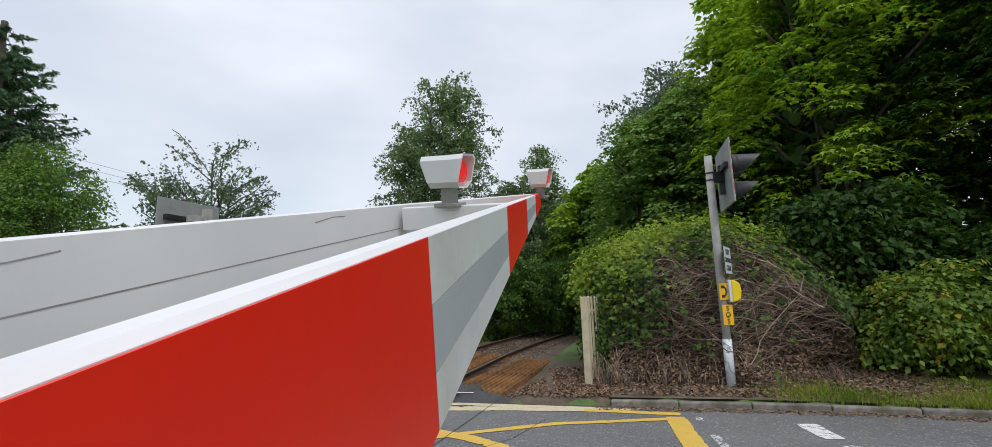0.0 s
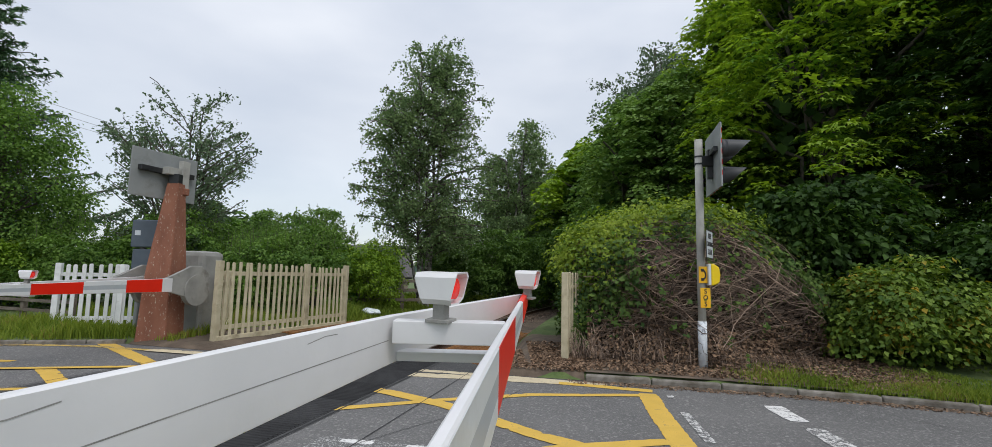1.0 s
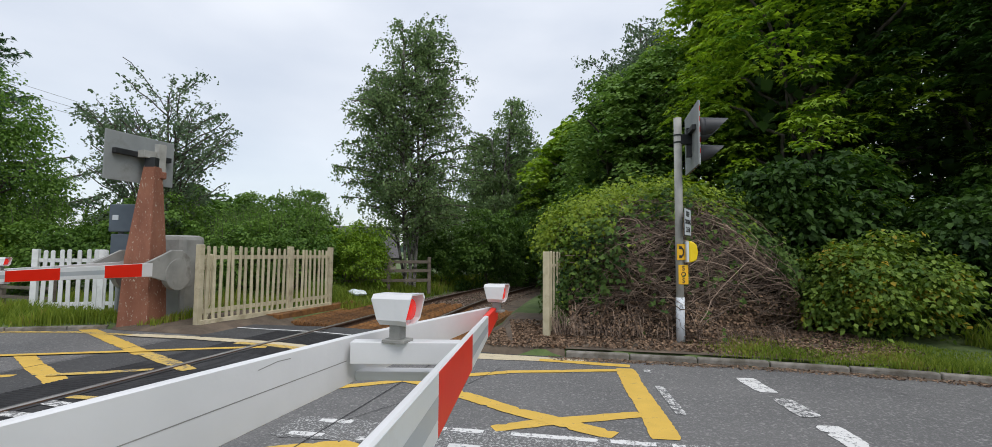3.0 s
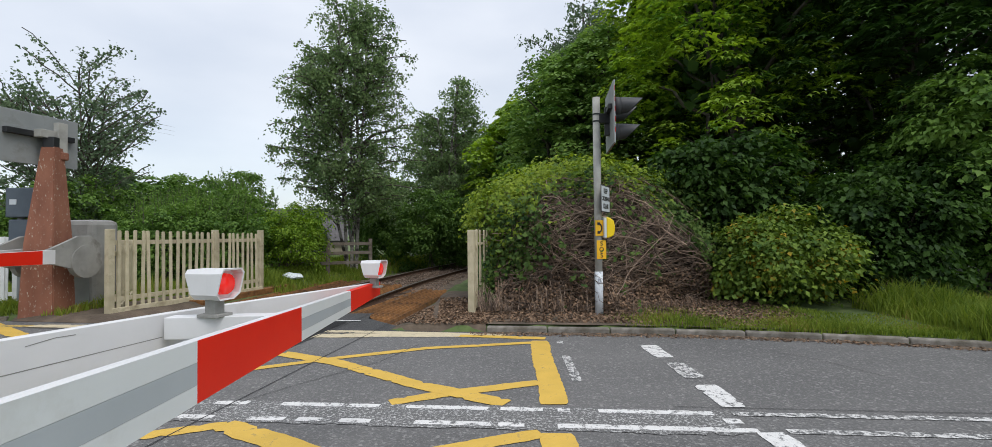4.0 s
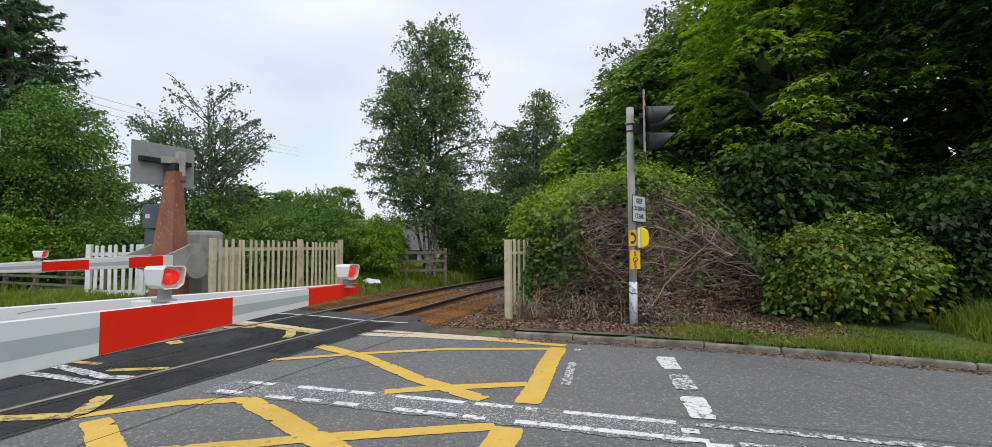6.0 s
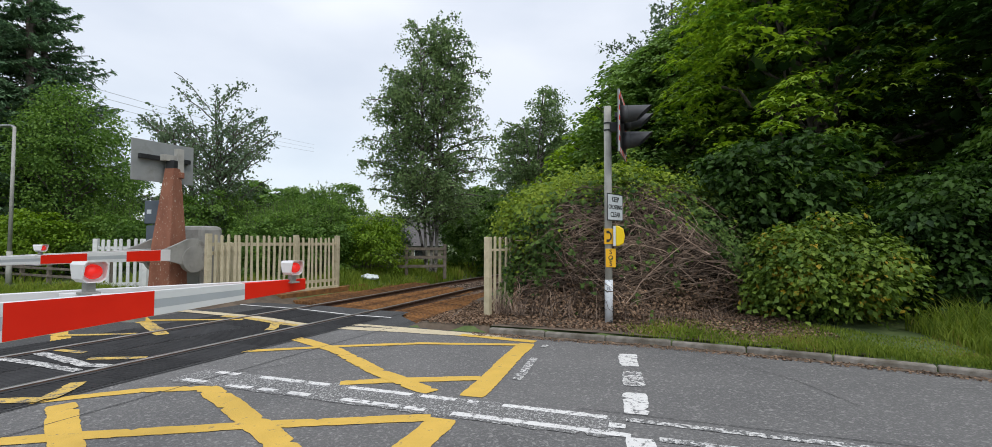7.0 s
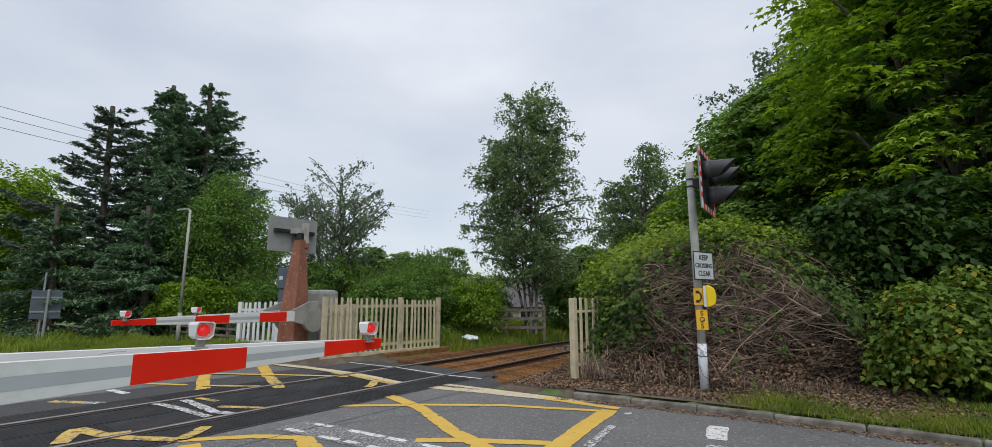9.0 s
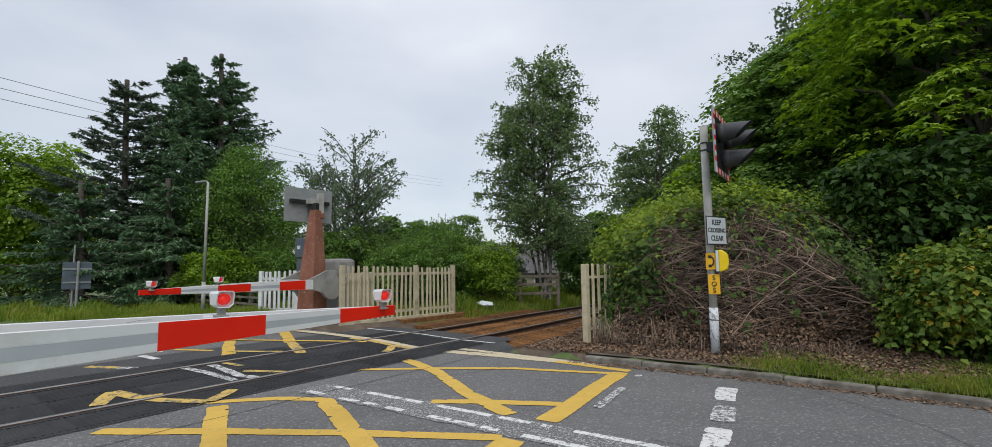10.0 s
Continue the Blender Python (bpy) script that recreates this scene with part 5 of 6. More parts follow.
def barrier(x, y, z, rz, s, label):
    """A barrier machine with its boom, whose pivot lies at (x, y, z); the boom points along its own y. s: the side of the banded board."""
    zg = float(ground_z(x, y))
    root = thing("barrier", (x, y, zg), label, "level crossing barrier", "half barriers of the crossing", rz=rz)
    up = z - zg
    boom = new("boom", None)
    # banded board's middle line and the other board's
    main = lambda t: 0.524 + 0.0745 * t - 0.013
    bm = bmesh.new()
    plank(bm, (s * main(-0.15), -0.15), (s * main(TIP - 0.02), TIP - 0.02), 0.024, k=8)
    kink = (s * 0.262, 2.92)
    plank(bm, (s * -0.56, -0.15), kink, 0.03, deep=(0.02, 0.03))
    plank(bm, kink, (s * (main(TIP - 0.14) - 0.03), TIP - 0.14), 0.03, deep=(0.03, 0.0))
    boom_mesh = finish(bm, "boom", M_WHITE)
    bpy.data.objects.remove(boom)
    boom = tagged(new("boom", boom_mesh), "tapering white twin-board boom with red and grey bands")
    boom.parent = root
    boom.matrix_basis = pose(0, 0, up)
    face = lambda t: main(t) + 0.0122
    red = [(BANDS[0], BANDS[1]), (BANDS[2], BANDS[3])]
    for y0, y1 in red:
        bm = bmesh.new()
        band(bm, y0, y1, 0.02, 0.98, s, face, 0.0004)
        part("red_band", bm, M_RED, boom, "glossy red reflective band")
    bm = bmesh.new()
    plank(bm, (s * main(BANDS[4]), BANDS[4]), (s * main(TIP), TIP), 0.034, 0.002, 3)
    part("red_tip", bm, M_RED, boom, "red painted boom tip")
    for y0, y1 in ((BANDS[1], BANDS[2]), (BANDS[3], BANDS[4])):
        for f0, f1, mat, lab in ((0.02, 0.30, M_PALE_STRIPE, "pale reflective strip"), (0.305, 0.645, M_GREY_STRIPE, "grey reflective strip"), (0.65, 0.98, M_PALE_STRIPE, "pale reflective strip")):
            bm = bmesh.new()
            band(bm, y0 + 0.002, y1 - 0.002, f0, f1, s, face, 0.0004)
            part("reflective_strip", bm, mat, boom, lab)
    bm = bmesh.new()
    a, b = Vector((s * -0.5198, 0.0)), Vector((s * 0.2513, 2.88))
    d = (b - a).normalized()
    o = Vector((d.y, -d.x)) * 0.0156 * s
    vs = []
    for c in (a, b):
        m = boom_low(c.y) + (boom_top(c.y) - boom_low(c.y)) * 0.42
        vs += [bm.verts.new((c.x + o.x, c.y + o.y, m + e)) for e in (-0.0016, 0.0016)]
    bm.faces.new((vs[0], vs[1], vs[3], vs[2]))
    part("board_joint", bm, M_CAST, boom, "thin open joint along the board")
    a, b = Vector((s * -0.5198, 0.0)), Vector((s * 0.2513, 2.88))
    d = (b - a).normalized()
    o = Vector((d.y, -d.x)) * 0.0158 * s
    for line in (((1.62, 0.80), (1.68, 0.83), (1.75, 0.82), (1.82, 0.86)), ((1.61, 0.55), (1.63, 0.50), (1.68, 0.48), (1.71, 0.42)), ((2.42, 0.82), (2.50, 0.88), (2.56, 0.87)), ((1.60, 0.78), (1.615, 0.68), (1.605, 0.57))):
        bm = bmesh.new()
        for (y0, f0), (y1, f1) in zip(line[:-1], line[1:]):
            vs = []
            for yy, ff in ((y0, f0), (y1, f1)):
                c = a + d * (yy / d.y)
                z0 = boom_low(yy) + (boom_top(yy) - boom_low(yy)) * ff
                vs += [bm.verts.new((c.x + o.x, c.y + o.y, z0 + e)) for e in (-0.0013, 0.0013)]
            bm.faces.new((vs[0], vs[1], vs[3], vs[2]))
        part("paint_crack", bm, M_CAST, boom, "hairline crack in the white paint")
    # cross bars
    for yy, ft, fb in ((2.90, 0.0, 0.085), (2.98, 0.128, 0.165)):
        bm = bmesh.new()
        x0, x1 = sorted((s * 0.285, s * (main(yy) - 0.02)))
        t = boom_top(yy) - 0.012
        box(bm, x0, x1, yy - 0.05, yy + 0.02, t - fb, t - ft, 0.003)
        part("cross_bar", bm, M_WHITE, boom, "white wooden cross bar")
    bm = bmesh.new()
    x0, x1 = sorted((s * -0.15, s * (main(1.3) - 0.02)))
    box(bm, x0, x1, 0.85, 0.92, 0.03, 0.11, 0.003)
    part("cross_bar", bm, M_WHITE, boom, "white wooden cross bar")
    hooded_lamp(boom, s * 0.462, 2.87, 0.285, s, 0.175)
    hooded_lamp(boom, s * (main(4.286) + 0.02), 4.286, 0.238, s, 0.15)
    # machine: twin cheek castings, cabinet, pillar
    for e in (1, -1):
        bm = bmesh.new()
        o = [(-0.30, -0.30), (-0.05, -0.34), (0.10, -0.20), (0.80, -0.02), (0.80, 0.16), (0.62, 0.20), (0.15, 0.42), (-0.10, 0.42), (-0.32, 0.25)]
        xo = s * (main(0) + 0.02) if e == 1 else s * -0.60
        prism(bm, o, 0.07, Matrix.Translation((xo - 0.035, 0, up + 0.05)) @ Matrix(((0, 1, 0, 0), (1, 0, 0, 0), (0, 0, 1, 0), (0, 0, 0, 1))), 0.012)
        tube(bm, (xo - 0.055, 0, up), (xo + 0.055, 0, up), 0.30, seg=28)
        part("pivot_casting", bm, M_CAST, root, "weathered grey pivot casting with a round boss")
    bm = bmesh.new()
    tube(bm, (-0.55, 0, up), (0.5, 0, up), 0.05, seg=12)
    part("pivot_shaft", bm, M_CAST, root)
    bm = bmesh.new()
    box(bm, -0.26, 0.48, -1.05, -0.42, 0.0, 1.70, 0.10)
    part("cabinet", bm, M_CAST, root, "weathered grey rounded machine cabinet")
    bm = bmesh.new()
    box(bm, -0.22, 0.45, -0.42, 0.15, -0.05, 0.75, 0.02)
    part("plinth", bm, M_STEELGREY, root, "grey steel plinth")
    return root, boom, up


def far_pillar():
    root = thing("signal_pillar", (-6.52, 9.42, float(ground_z(-6.52, 9.42))), "tapered red-oxide signal pillar with a grey backboard", "signal")
    bm = bmesh.new()
    a = [bm.verts.new((sx * 0.295 - 0.02, sy * 0.26, -0.05)) for sx, sy in ((-1, -1), (1, -1), (1, 1), (-1, 1))]
    m = [bm.verts.new((sx * 0.25 - 0.01, sy * 0.23, 1.25)) for sx, sy in ((-1, -1), (1, -1), (1, 1), (-1, 1))]
    b = [bm.verts.new((sx * 0.115 + 0.04, sy * 0.11, 3.0)) for sx, sy in ((-1, -1), (1, -1), (1, 1), (-1, 1))]
    for p, q in ((a, m), (m, b)):
        for i in range(4):
            bm.faces.new((p[i], p[(i + 1) % 4], q[(i + 1) % 4], q[i]))
    bm.faces.new(b)
    bmesh.ops.bevel(bm, geom=list(bm.edges), offset=0.012, segments=2, affect="EDGES")
    part("pillar", bm, M_PILLAR, root, "tapered pillar, red oxide paint flaking in pale spots")
    turn = pose(0, 0, 0, 0, 0, 74)
    bm = bmesh.new()
    box(bm, -0.69, 0.69, 0.0, 0.02, 2.68, 3.60, 0.009, Matrix.Translation((-0.20, 0.0, 0)) @ turn)
    part("backboard", bm, M_STEELGREY, root, "plain grey back of a signal board")
    bm = bmesh.new()
    box(bm, -0.56, 0.56, -0.10, -0.005, 3.17, 3.27, 0.006, Matrix.Translation((-0.20, 0.0, 0)) @ turn)
    part("cross_arm", bm, M_BLACK, root, "black cross arm")
    bm = bmesh.new()
    box(bm, -0.15, 0.28, -0.26, -0.10, 3.16, 3.30, 0.006, Matrix.Translation((-0.20, 0.0, 0)) @ turn)
    box(bm, 0.10, 0.26, -0.32, -0.20, 2.86, 3.46, 0.006, Matrix.Translation((-0.20, 0.0, 0)) @ turn)
    part("bracket", bm, M_GALV, root, "pale grey mounting bracket")
    bm = bmesh.new()
    box(bm, -0.06, 0.14, -0.10, 0.10, 2.98, 3.18, 0.01)
    part("neck", bm, M_BLACK, root)
    bm = bmesh.new()
    box(bm, 0.12, 0.26, -0.36, -0.24, 2.78, 2.92, 0.02, Matrix.Translation((-0.20, 0.0, 0)) @ turn)
    part("bell", bm, M_PILLAR, root, "small dull red sounder")
    return root


near_barrier, near_boom, near_up = barrier(-0.63, -0.9, 1.0, 0.0, 1, "white level crossing barrier with red bands, coming down")
far_barrier, far_boom, far_up = barrier(-6.52, 9.62, 1.055, 170.2, -1, "lowered level crossing barrier beyond the rails")
far_pillar()


# ---------------------------------------------------------------- road signal with telephone
def flat_text(name, body, size, material, parent, m, label=""):
    cu = bpy.data.curves.new(name, "FONT")
    cu.body, cu.size, cu.align_x, cu.align_y, cu.extrude, cu.offset = body, size, "CENTER", "CENTER", 0.0015, size * 0.014
    ob = new(name, cu)
    me = bpy.data.meshes.new_from_object(ob.evaluated_get(bpy.context.evaluated_depsgraph_get()))
    bpy.data.objects.remove(ob)
    me.materials.clear()
    me.materials.append(material)
    return mesh_part(name, me, parent, label, m)


def road_signal():
    x, y = 3.18, 7.93
    zg = float(ground_z(x, y))
    root = thing("road_signal", (x, y, zg), "grey signal post with striped signal head, sign and telephone", "signal")
    H = 3.76 - zg
    bm = bmesh.new()
    tube(bm, (0, 0, -0.1), (0, 0, H), 0.062, seg=20)
    part("post", bm, M_GALV, root, "weathered grey post", True)
    bm = bmesh.new()
    tube(bm, (0, 0, 0.0), (0, 0, 0.72), 0.068, seg=20)
    part("painted_foot", bm, M_WHITEWASH, root, "chipped white painted foot", True)
    bm = bmesh.new()
    for z in (H - 0.30, H - 0.42):
        tube(bm, (0, 0, z), (0, 0, z + 0.025), 0.068, seg=20)
    box(bm, 0.03, 0.24, -0.06, 0.06, H - 0.44, H - 0.28, 0.006)
    part("bracket", bm, M_BLACK, root, "black clamp and bracket")
    turn = Matrix.Translation((0.24, 0.02, 3.40 - zg)) @ pose(0, 0, 0, 0, 0, 78.5)
    w, h = 0.56, 0.50
    bm = bmesh.new()
    box(bm, -w, w, -0.012, 0.012, -h, h, 0.006, turn)
    board = part("backboard", bm, M_STEELGREY, root, "grey backed signal board")
    bm = bmesh.new()
    box(bm, -w + 0.09, w - 0.09, -0.018, -0.013, -h + 0.09, h - 0.09, 0.0, turn)
    part("board_face", bm, M_BLACK, board, "black board face")
    k = 10
    for i in range(k):
        for horizontal in (True, False):
            for e in (-1, 1):
                bm = bmesh.new()
                a, b = -w + 2 * w * i / k, -w + 2 * w * (i + 1) / k
                if horizontal:
                    box(bm, a, b, -0.017, -0.0125, e * (h - 0.045) - 0.045, e * (h - 0.045) + 0.045, 0, turn)
                else:
                    c, d = -h + 0.09 + 2 * (h - 0.09) * i / k, -h + 0.09 + 2 * (h - 0.09) * (i + 1) / k
                    box(bm, e * (w - 0.045) - 0.045, e * (w - 0.045) + 0.045, -0.017, -0.0125, c, d, 0, turn)
                part("border_stripe", bm, M_RED if i % 2 else M_SIGNWHITE, board)
    bm = bmesh.new()
    box(bm, -0.42, 0.42, 0.013, 0.075, 0.08, 0.16, 0.005, turn)
    box(bm, -0.05, 0.05, 0.013, 0.09, -0.28, 0.2, 0.005, turn)
    part("cross_arm", bm, M_BLACK, root, "black cross arm")
    for lx, lz in ((-0.28, 0.15), (0.28, 0.15), (0.0, -0.22)):
        bm = bmesh.new()
        tube(bm, (0, 0, 0), (0, -0.12, 0), 0.15, 0.14, 20)
        # hood: a tube cut back below
        rings = []
        for t, r in ((0.0, 0.14), (0.5, 0.128), (1.0, 0.115)):
            ring = []
            for j in range(20):
                a = 2 * math.pi * j / 20
                cut = 0.5 - 0.5 * math.sin(a)
                L = -0.12 - t * (0.36 - 0.24 * cut)
                ring.append(bm.verts.new((r * math.cos(a), L, r * math.sin(a))))
            rings.append(ring)
        for p, q in zip(rings[:-1], rings[1:]):
            for j in range(20):
                bm.faces.new((p[j], p[(j + 1) % 20], q[(j + 1) % 20], q[j]))
        bmesh.ops.transform(bm, matrix=turn @ Matrix.Translation((lx, -0.018, lz)), verts=bm.verts)
        lamp = part("signal_lamp", bm, M_HOOD, root, "dark hooded unlit signal lamp", True)
        bm = bmesh.new()
        tube(bm, (0, -0.12, 0), (0, -0.135, 0), 0.10, seg=20)
        bmesh.ops.transform(bm, matrix=turn @ Matrix.Translation((lx, -0.018, lz)), verts=bm.verts)
        part("lens", bm, M_DARKLENS, lamp)
    # sign plate, looking along the road
    turn = Matrix.Translation((0.105, -0.085, 2.04 - zg)) @ pose(0, 0, 0, 0, 0, 58)
    bm = bmesh.new()
    box(bm, -0.275, 0.275, -0.004, 0.004, -0.225, 0.225, 0.003, turn)
    plate = part("sign_plate", bm, M_SIGNBLACK, root, "white plate lettered keep crossing clear")
    bm = bmesh.new()
    box(bm, -0.258, 0.258, -0.0055, -0.0045, -0.208, 0.208, 0, turn)
    part("plate_face", bm, M_SIGNWHITE, plate)
    for i, word in enumerate(("KEEP", "CROSSING", "CLEAR")):
        flat_text("sign_word", word, 0.115 if i != 1 else 0.10, M_SIGNBLACK, plate, turn @ pose(0, -0.008, 0.125 - 0.125 * i, 90, 0, 0))
    # telephone: yellow plate with a handset, yellow box beside it
    bm = bmesh.new()
    turn = Matrix.Translation((0.0, -0.075, 1.56 - zg)) @ pose(0, 0, 0, 0, 0, 12)
    box(bm, -0.075, 0.085, -0.004, 0.004, -0.13, 0.13, 0.003, turn)
    tel = part("telephone_sign", bm, M_SIGNYELLOW, root, "orange-yellow plate with a handset sign")
    bm = bmesh.new()
    pts = [(0.005 + 0.055 * math.sin(a), 0.075 * math.cos(a)) for a in [math.pi * i / 8 for i in range(9)]]
    for (a, b), (c, d) in zip(pts[:-1], pts[1:]):
        tube(bm, (a - 0.02, -0.006, b), (c - 0.02, -0.006, d), 0.012, seg=6)
    for e in (1, -1):
        box(bm, -0.04, 0.01, -0.014, -0.0045, e * 0.072 - 0.022, e * 0.072 + 0.022, 0.004)
    bmesh.ops.transform(bm, matrix=turn, verts=bm.verts)
    part("handset_sign", bm, M_SIGNBLACK, tel)
    bm = bmesh.new()
    prism(bm, [(0.0, -0.17), (0.06, -0.16), (0.13, -0.12), (0.15, 0.0), (0.13, 0.12), (0.06, 0.17), (0.0, 0.18)], 0.20, Matrix.Translation((0.11, -0.12, 1.56 - zg)), 0.02)
    tb = part("telephone_box", bm, M_YELLOWBOX, root, "bright yellow rounded telephone box")
    bm = bmesh.new()
    box(bm, 0.072, 0.112, -0.115, 0.075, 1.40 - zg, 1.73 - zg, 0.004)
    part("box_back", bm, M_SIGNWHITE, tb, "grey-white back plate")
    bm = bmesh.new()
    turn = Matrix.Translation((0.03, -0.075, 1.20 - zg)) @ pose(0, 0, 0, 0, 0, 10)
    box(bm, -0.085, 0.085, -0.004, 0.004, -0.155, 0.155, 0.003, turn)
    sos = part("sos_plate", bm, M_SIGNYELLOW, root, "yellow plate with upright letters")
    for i, c in enumerate("SOS"):
        flat_text("sos_letter", c, 0.105, M_SIGNBLACK, sos, turn @ pose(0, -0.006, 0.098 - 0.098 * i, 90, 0, 0))
    return root


road_signal()


# ---------------------------------------------------------------- fences
def picket_mesh(name, w, t, h, material):
    bm = bmesh.new()
    prism(bm, [(-w / 2, 0), (w / 2, 0), (w / 2, h - w * 0.35), (w * 0.25, h), (-w * 0.25, h), (-w / 2, h - w * 0.35)], t)
    return finish(bm, name, material)


def picket_fence(p, q, height, pitch, material, label, posts, w=0.07, base=True, rail=0.04):
    p, q = np.array(p, float), np.array(q, float)
    L = float(np.linalg.norm(q - p))
    rz = math.degrees(math.atan2(q[1] - p[1], q[0] - p[0]))
    z0 = float(ground_z(*p))
    root = thing("picket_fence", (p[0], p[1], z0), label, "fence", rz=rz)
    dz = float(ground_z(*q)) - z0
    me = picket_mesh("picket", w, 0.022, height - 0.06, material)
    n = int(L / pitch)
    for i in range(1, n):
        x = L * i / n
        mesh_part("picket", me, root, "", pose(x + rng.normal() * 0.006, -0.05, 0.05 + dz * x / L + rng.normal() * 0.012, 0, rng.normal() * 0.7, 0))
    for z in (0.24, height - 0.24):
        bm = bmesh.new()
        box(bm, 0, L, -0.027, 0.018, z - rail, z + rail, 0.004)
        part("rail", bm, material, root)
    if base:
        bm = bmesh.new()
        box(bm, 0, L, -0.09, -0.05, -0.02, 0.09, 0.006)
        part("base_board", bm, material, root)
    for f in posts:
        bm = bmesh.new()
        box(bm, L * f - 0.055, L * f + 0.055, -0.075, 0.035, -0.15, height, 0.008)
        part("post", bm, material, root)
    return root


picket_fence((1.05, 8.28), (1.95, 10.56), 1.42, 0.195, M_CREAMWOOD, "weathered cream picket fence beside the track", (0.0, 1.0), 0.065, base=False, rail=0.022)
picket_fence((-5.36, 9.2), (-4.12, 12.72), 1.50, 0.148, M_CREAMWOOD, "weathered cream picket fence beside the crossing", (0.0, 0.62, 1.0), 0.06)
picket_fence((-9.6, 10.45), (-7.1, 11.25), 1.42, 0.15, M_WHITEWOOD, "white painted picket fence behind the barrier", (0.0, 0.45, 0.72, 1.0), 0.075)
picket_fence((-5.35, 9.3), (-7.0, 12.4), 1.30, 0.16, M_CREAMWOOD, "weathered cream picket fence behind the barrier machine", (0.5, 1.0), 0.07)


def post_and_rail(p, q, posts, height, label):
    p, q = np.array(p, float), np.array(q, float)
    L = float(np.linalg.norm(q - p))
    root = thing("rail_fence", (p[0], p[1], float(ground_z(*p))), label, "fence", rz=math.degrees(math.atan2(q[1] - p[1], q[0] - p[0])))
    for i in range(posts):
        bm = bmesh.new()
        box(bm, L * i / (posts - 1) - 0.06, L * i / (posts - 1) + 0.06, -0.05, 0.05, -0.1, height, 0.01)
        part("post", bm, M_OLDWOOD, root)
    for z in [height * k for k in (0.32, 0.6, 0.86)]:
        bm = bmesh.new()
        box(bm, 0, L, -0.075, -0.05, z - 0.045 * height, z + 0.045 * height, 0.005)
        part("rail", bm, M_OLDWOOD, root)


post_and_rail((-6.2, 16.0), (-2.2, 17.6), 4, 1.2, "dark old wooden post and rail fence")
post_and_rail((-16.5, 13.2), (-9.9, 11.2), 5, 0.8, "low grey wooden rail fence on the verge")

# equipment box on a post behind the pillar
eq = thing("equipment_box", (-7.36, 10.0, float(ground_z(-7.36, 10.0))), "blue-grey equipment box on twin posts", "cabinet")
bm = bmesh.new()
box(bm, -0.28, 0.28, -0.14, 0.14, 1.76, 2.32, 0.02)
part("box", bm, M_BLUEGREY, eq)
bm = bmesh.new()
box(bm, -0.24, 0.24, -0.12, 0.12, 1.0, 1.72, 0.02)
part("lower_box", bm, M_BLUEGREY, eq)
for e in (-0.13, 0.13):
    bm = bmesh.new()
    tube(bm, (e, 0.02, -0.1), (e, 0.02, 2.28), 0.05, seg=12)
    part("post", bm, M_STEELGREY, eq)
bm = bmesh.new()
box(bm, -0.2, -0.08, -0.147, -0.139, 2.0, 2.1, 0)
part("label_plate", bm, M_SIGNWHITE, eq)

# lamp post, traffic sign seen from behind, power lines
lp = thing("street_lamp", (-14.0, 11.7, float(ground_z(-14.0, 11.7))), "slim grey street lamp with a short arm", "street lamp")
bm = bmesh.new()
tube(bm, (0, 0, -0.1), (0, 0, 1.0), 0.075, 0.07)
tube(bm, (0, 0, 1.0), (0, 0, 4.75), 0.055, 0.04)
part("column", bm, M_GALV, lp, smooth=True)
bm = bmesh.new()
tube(bm, (0.0, 0, 4.72), (-0.12, 0, 4.78), 0.03)
box(bm, -0.62, -0.1, -0.09, 0.09, 4.75, 4.82, 0.02)
part("lantern", bm, M_STEELGREY, lp)
ts = thing("traffic_sign", (-18.5, 9.9, float(ground_z(-18.5, 9.9))), "traffic sign seen from behind, grey plate on posts", "sign", rz=72)
bm = bmesh.new()
box(bm, -0.42, 0.42, -0.01, 0.01, 0.85, 1.85, 0.006)
plate = part("plate", bm, M_BLUEGREY, ts)
for z in (1.1, 1.6):
    bm = bmesh.new()
    box(bm, -0.42, 0.42, -0.035, -0.011, z - 0.03, z + 0.03, 0)
    part("stiffener", bm, M_STEELGREY, plate)
bm = bmesh.new()
tube(bm, (0.02, -0.06, -0.1), (0.02, -0.06, 1.9), 0.045)
part("post", bm, M_STEELGREY, ts)
bm = bmesh.new()
tube(bm, (-0.1, 0.06, -0.1), (-0.1, 0.06, 2.5), 0.03)
part("post", bm, M_STEELGREY, ts)
for i, dz in enumerate((0.0, -0.62, -1.25)):
    t = np.linspace(0, 1, 24)
    a, b = np.array([-31.0, -11.7, 12.2 + dz]), np.array([-42.0, 78.5, 18.5 + dz])
    path = a * (1 - t[:, None]) + b * t[:, None]
    path[:, 2] -= 1.2 * 4 * t * (1 - t)
    tagged(new("power_line", strands("power_line", path[None], np.array([0.022]), M_STEELGREY, 4)), "thin sagging overhead power line", "power line", "power lines")

# house behind the birch
hx, hy = -12.2, 37.5
house = thing("house", (hx, hy, float(ground_z(hx, hy)) - 1.1), "low stone-coloured house with a dark slate roof", "house", rz=14)
bm = bmesh.new()
box(bm, -4.5, 4.5, -3, 3, 0, 2.2)
prism(bm, [(-3, 2.2), (3, 2.2), (0, 4.3)], 9, Matrix.Translation((-4.5, 0, 0)) @ Matrix(((0, 1, 0, 0), (1, 0, 0, 0), (0, 0, 1, 0), (0, 0, 0, 1))))
hw = part("wall", bm, M_STONEWALL, house)
bm = bmesh.new()
for e in (-1, 1):
    a = [bm.verts.new(v) for v in ((-4.8, e * 3.35, 2.05), (4.8, e * 3.35, 2.05), (4.8, 0, 4.45), (-4.8, 0, 4.45))]
    f = bm.faces.new(a)
    bmesh.ops.extrude_face_region(bm, geom=[f])
bmesh.ops.solidify(bm, geom=list(bm.faces), thickness=0.08)
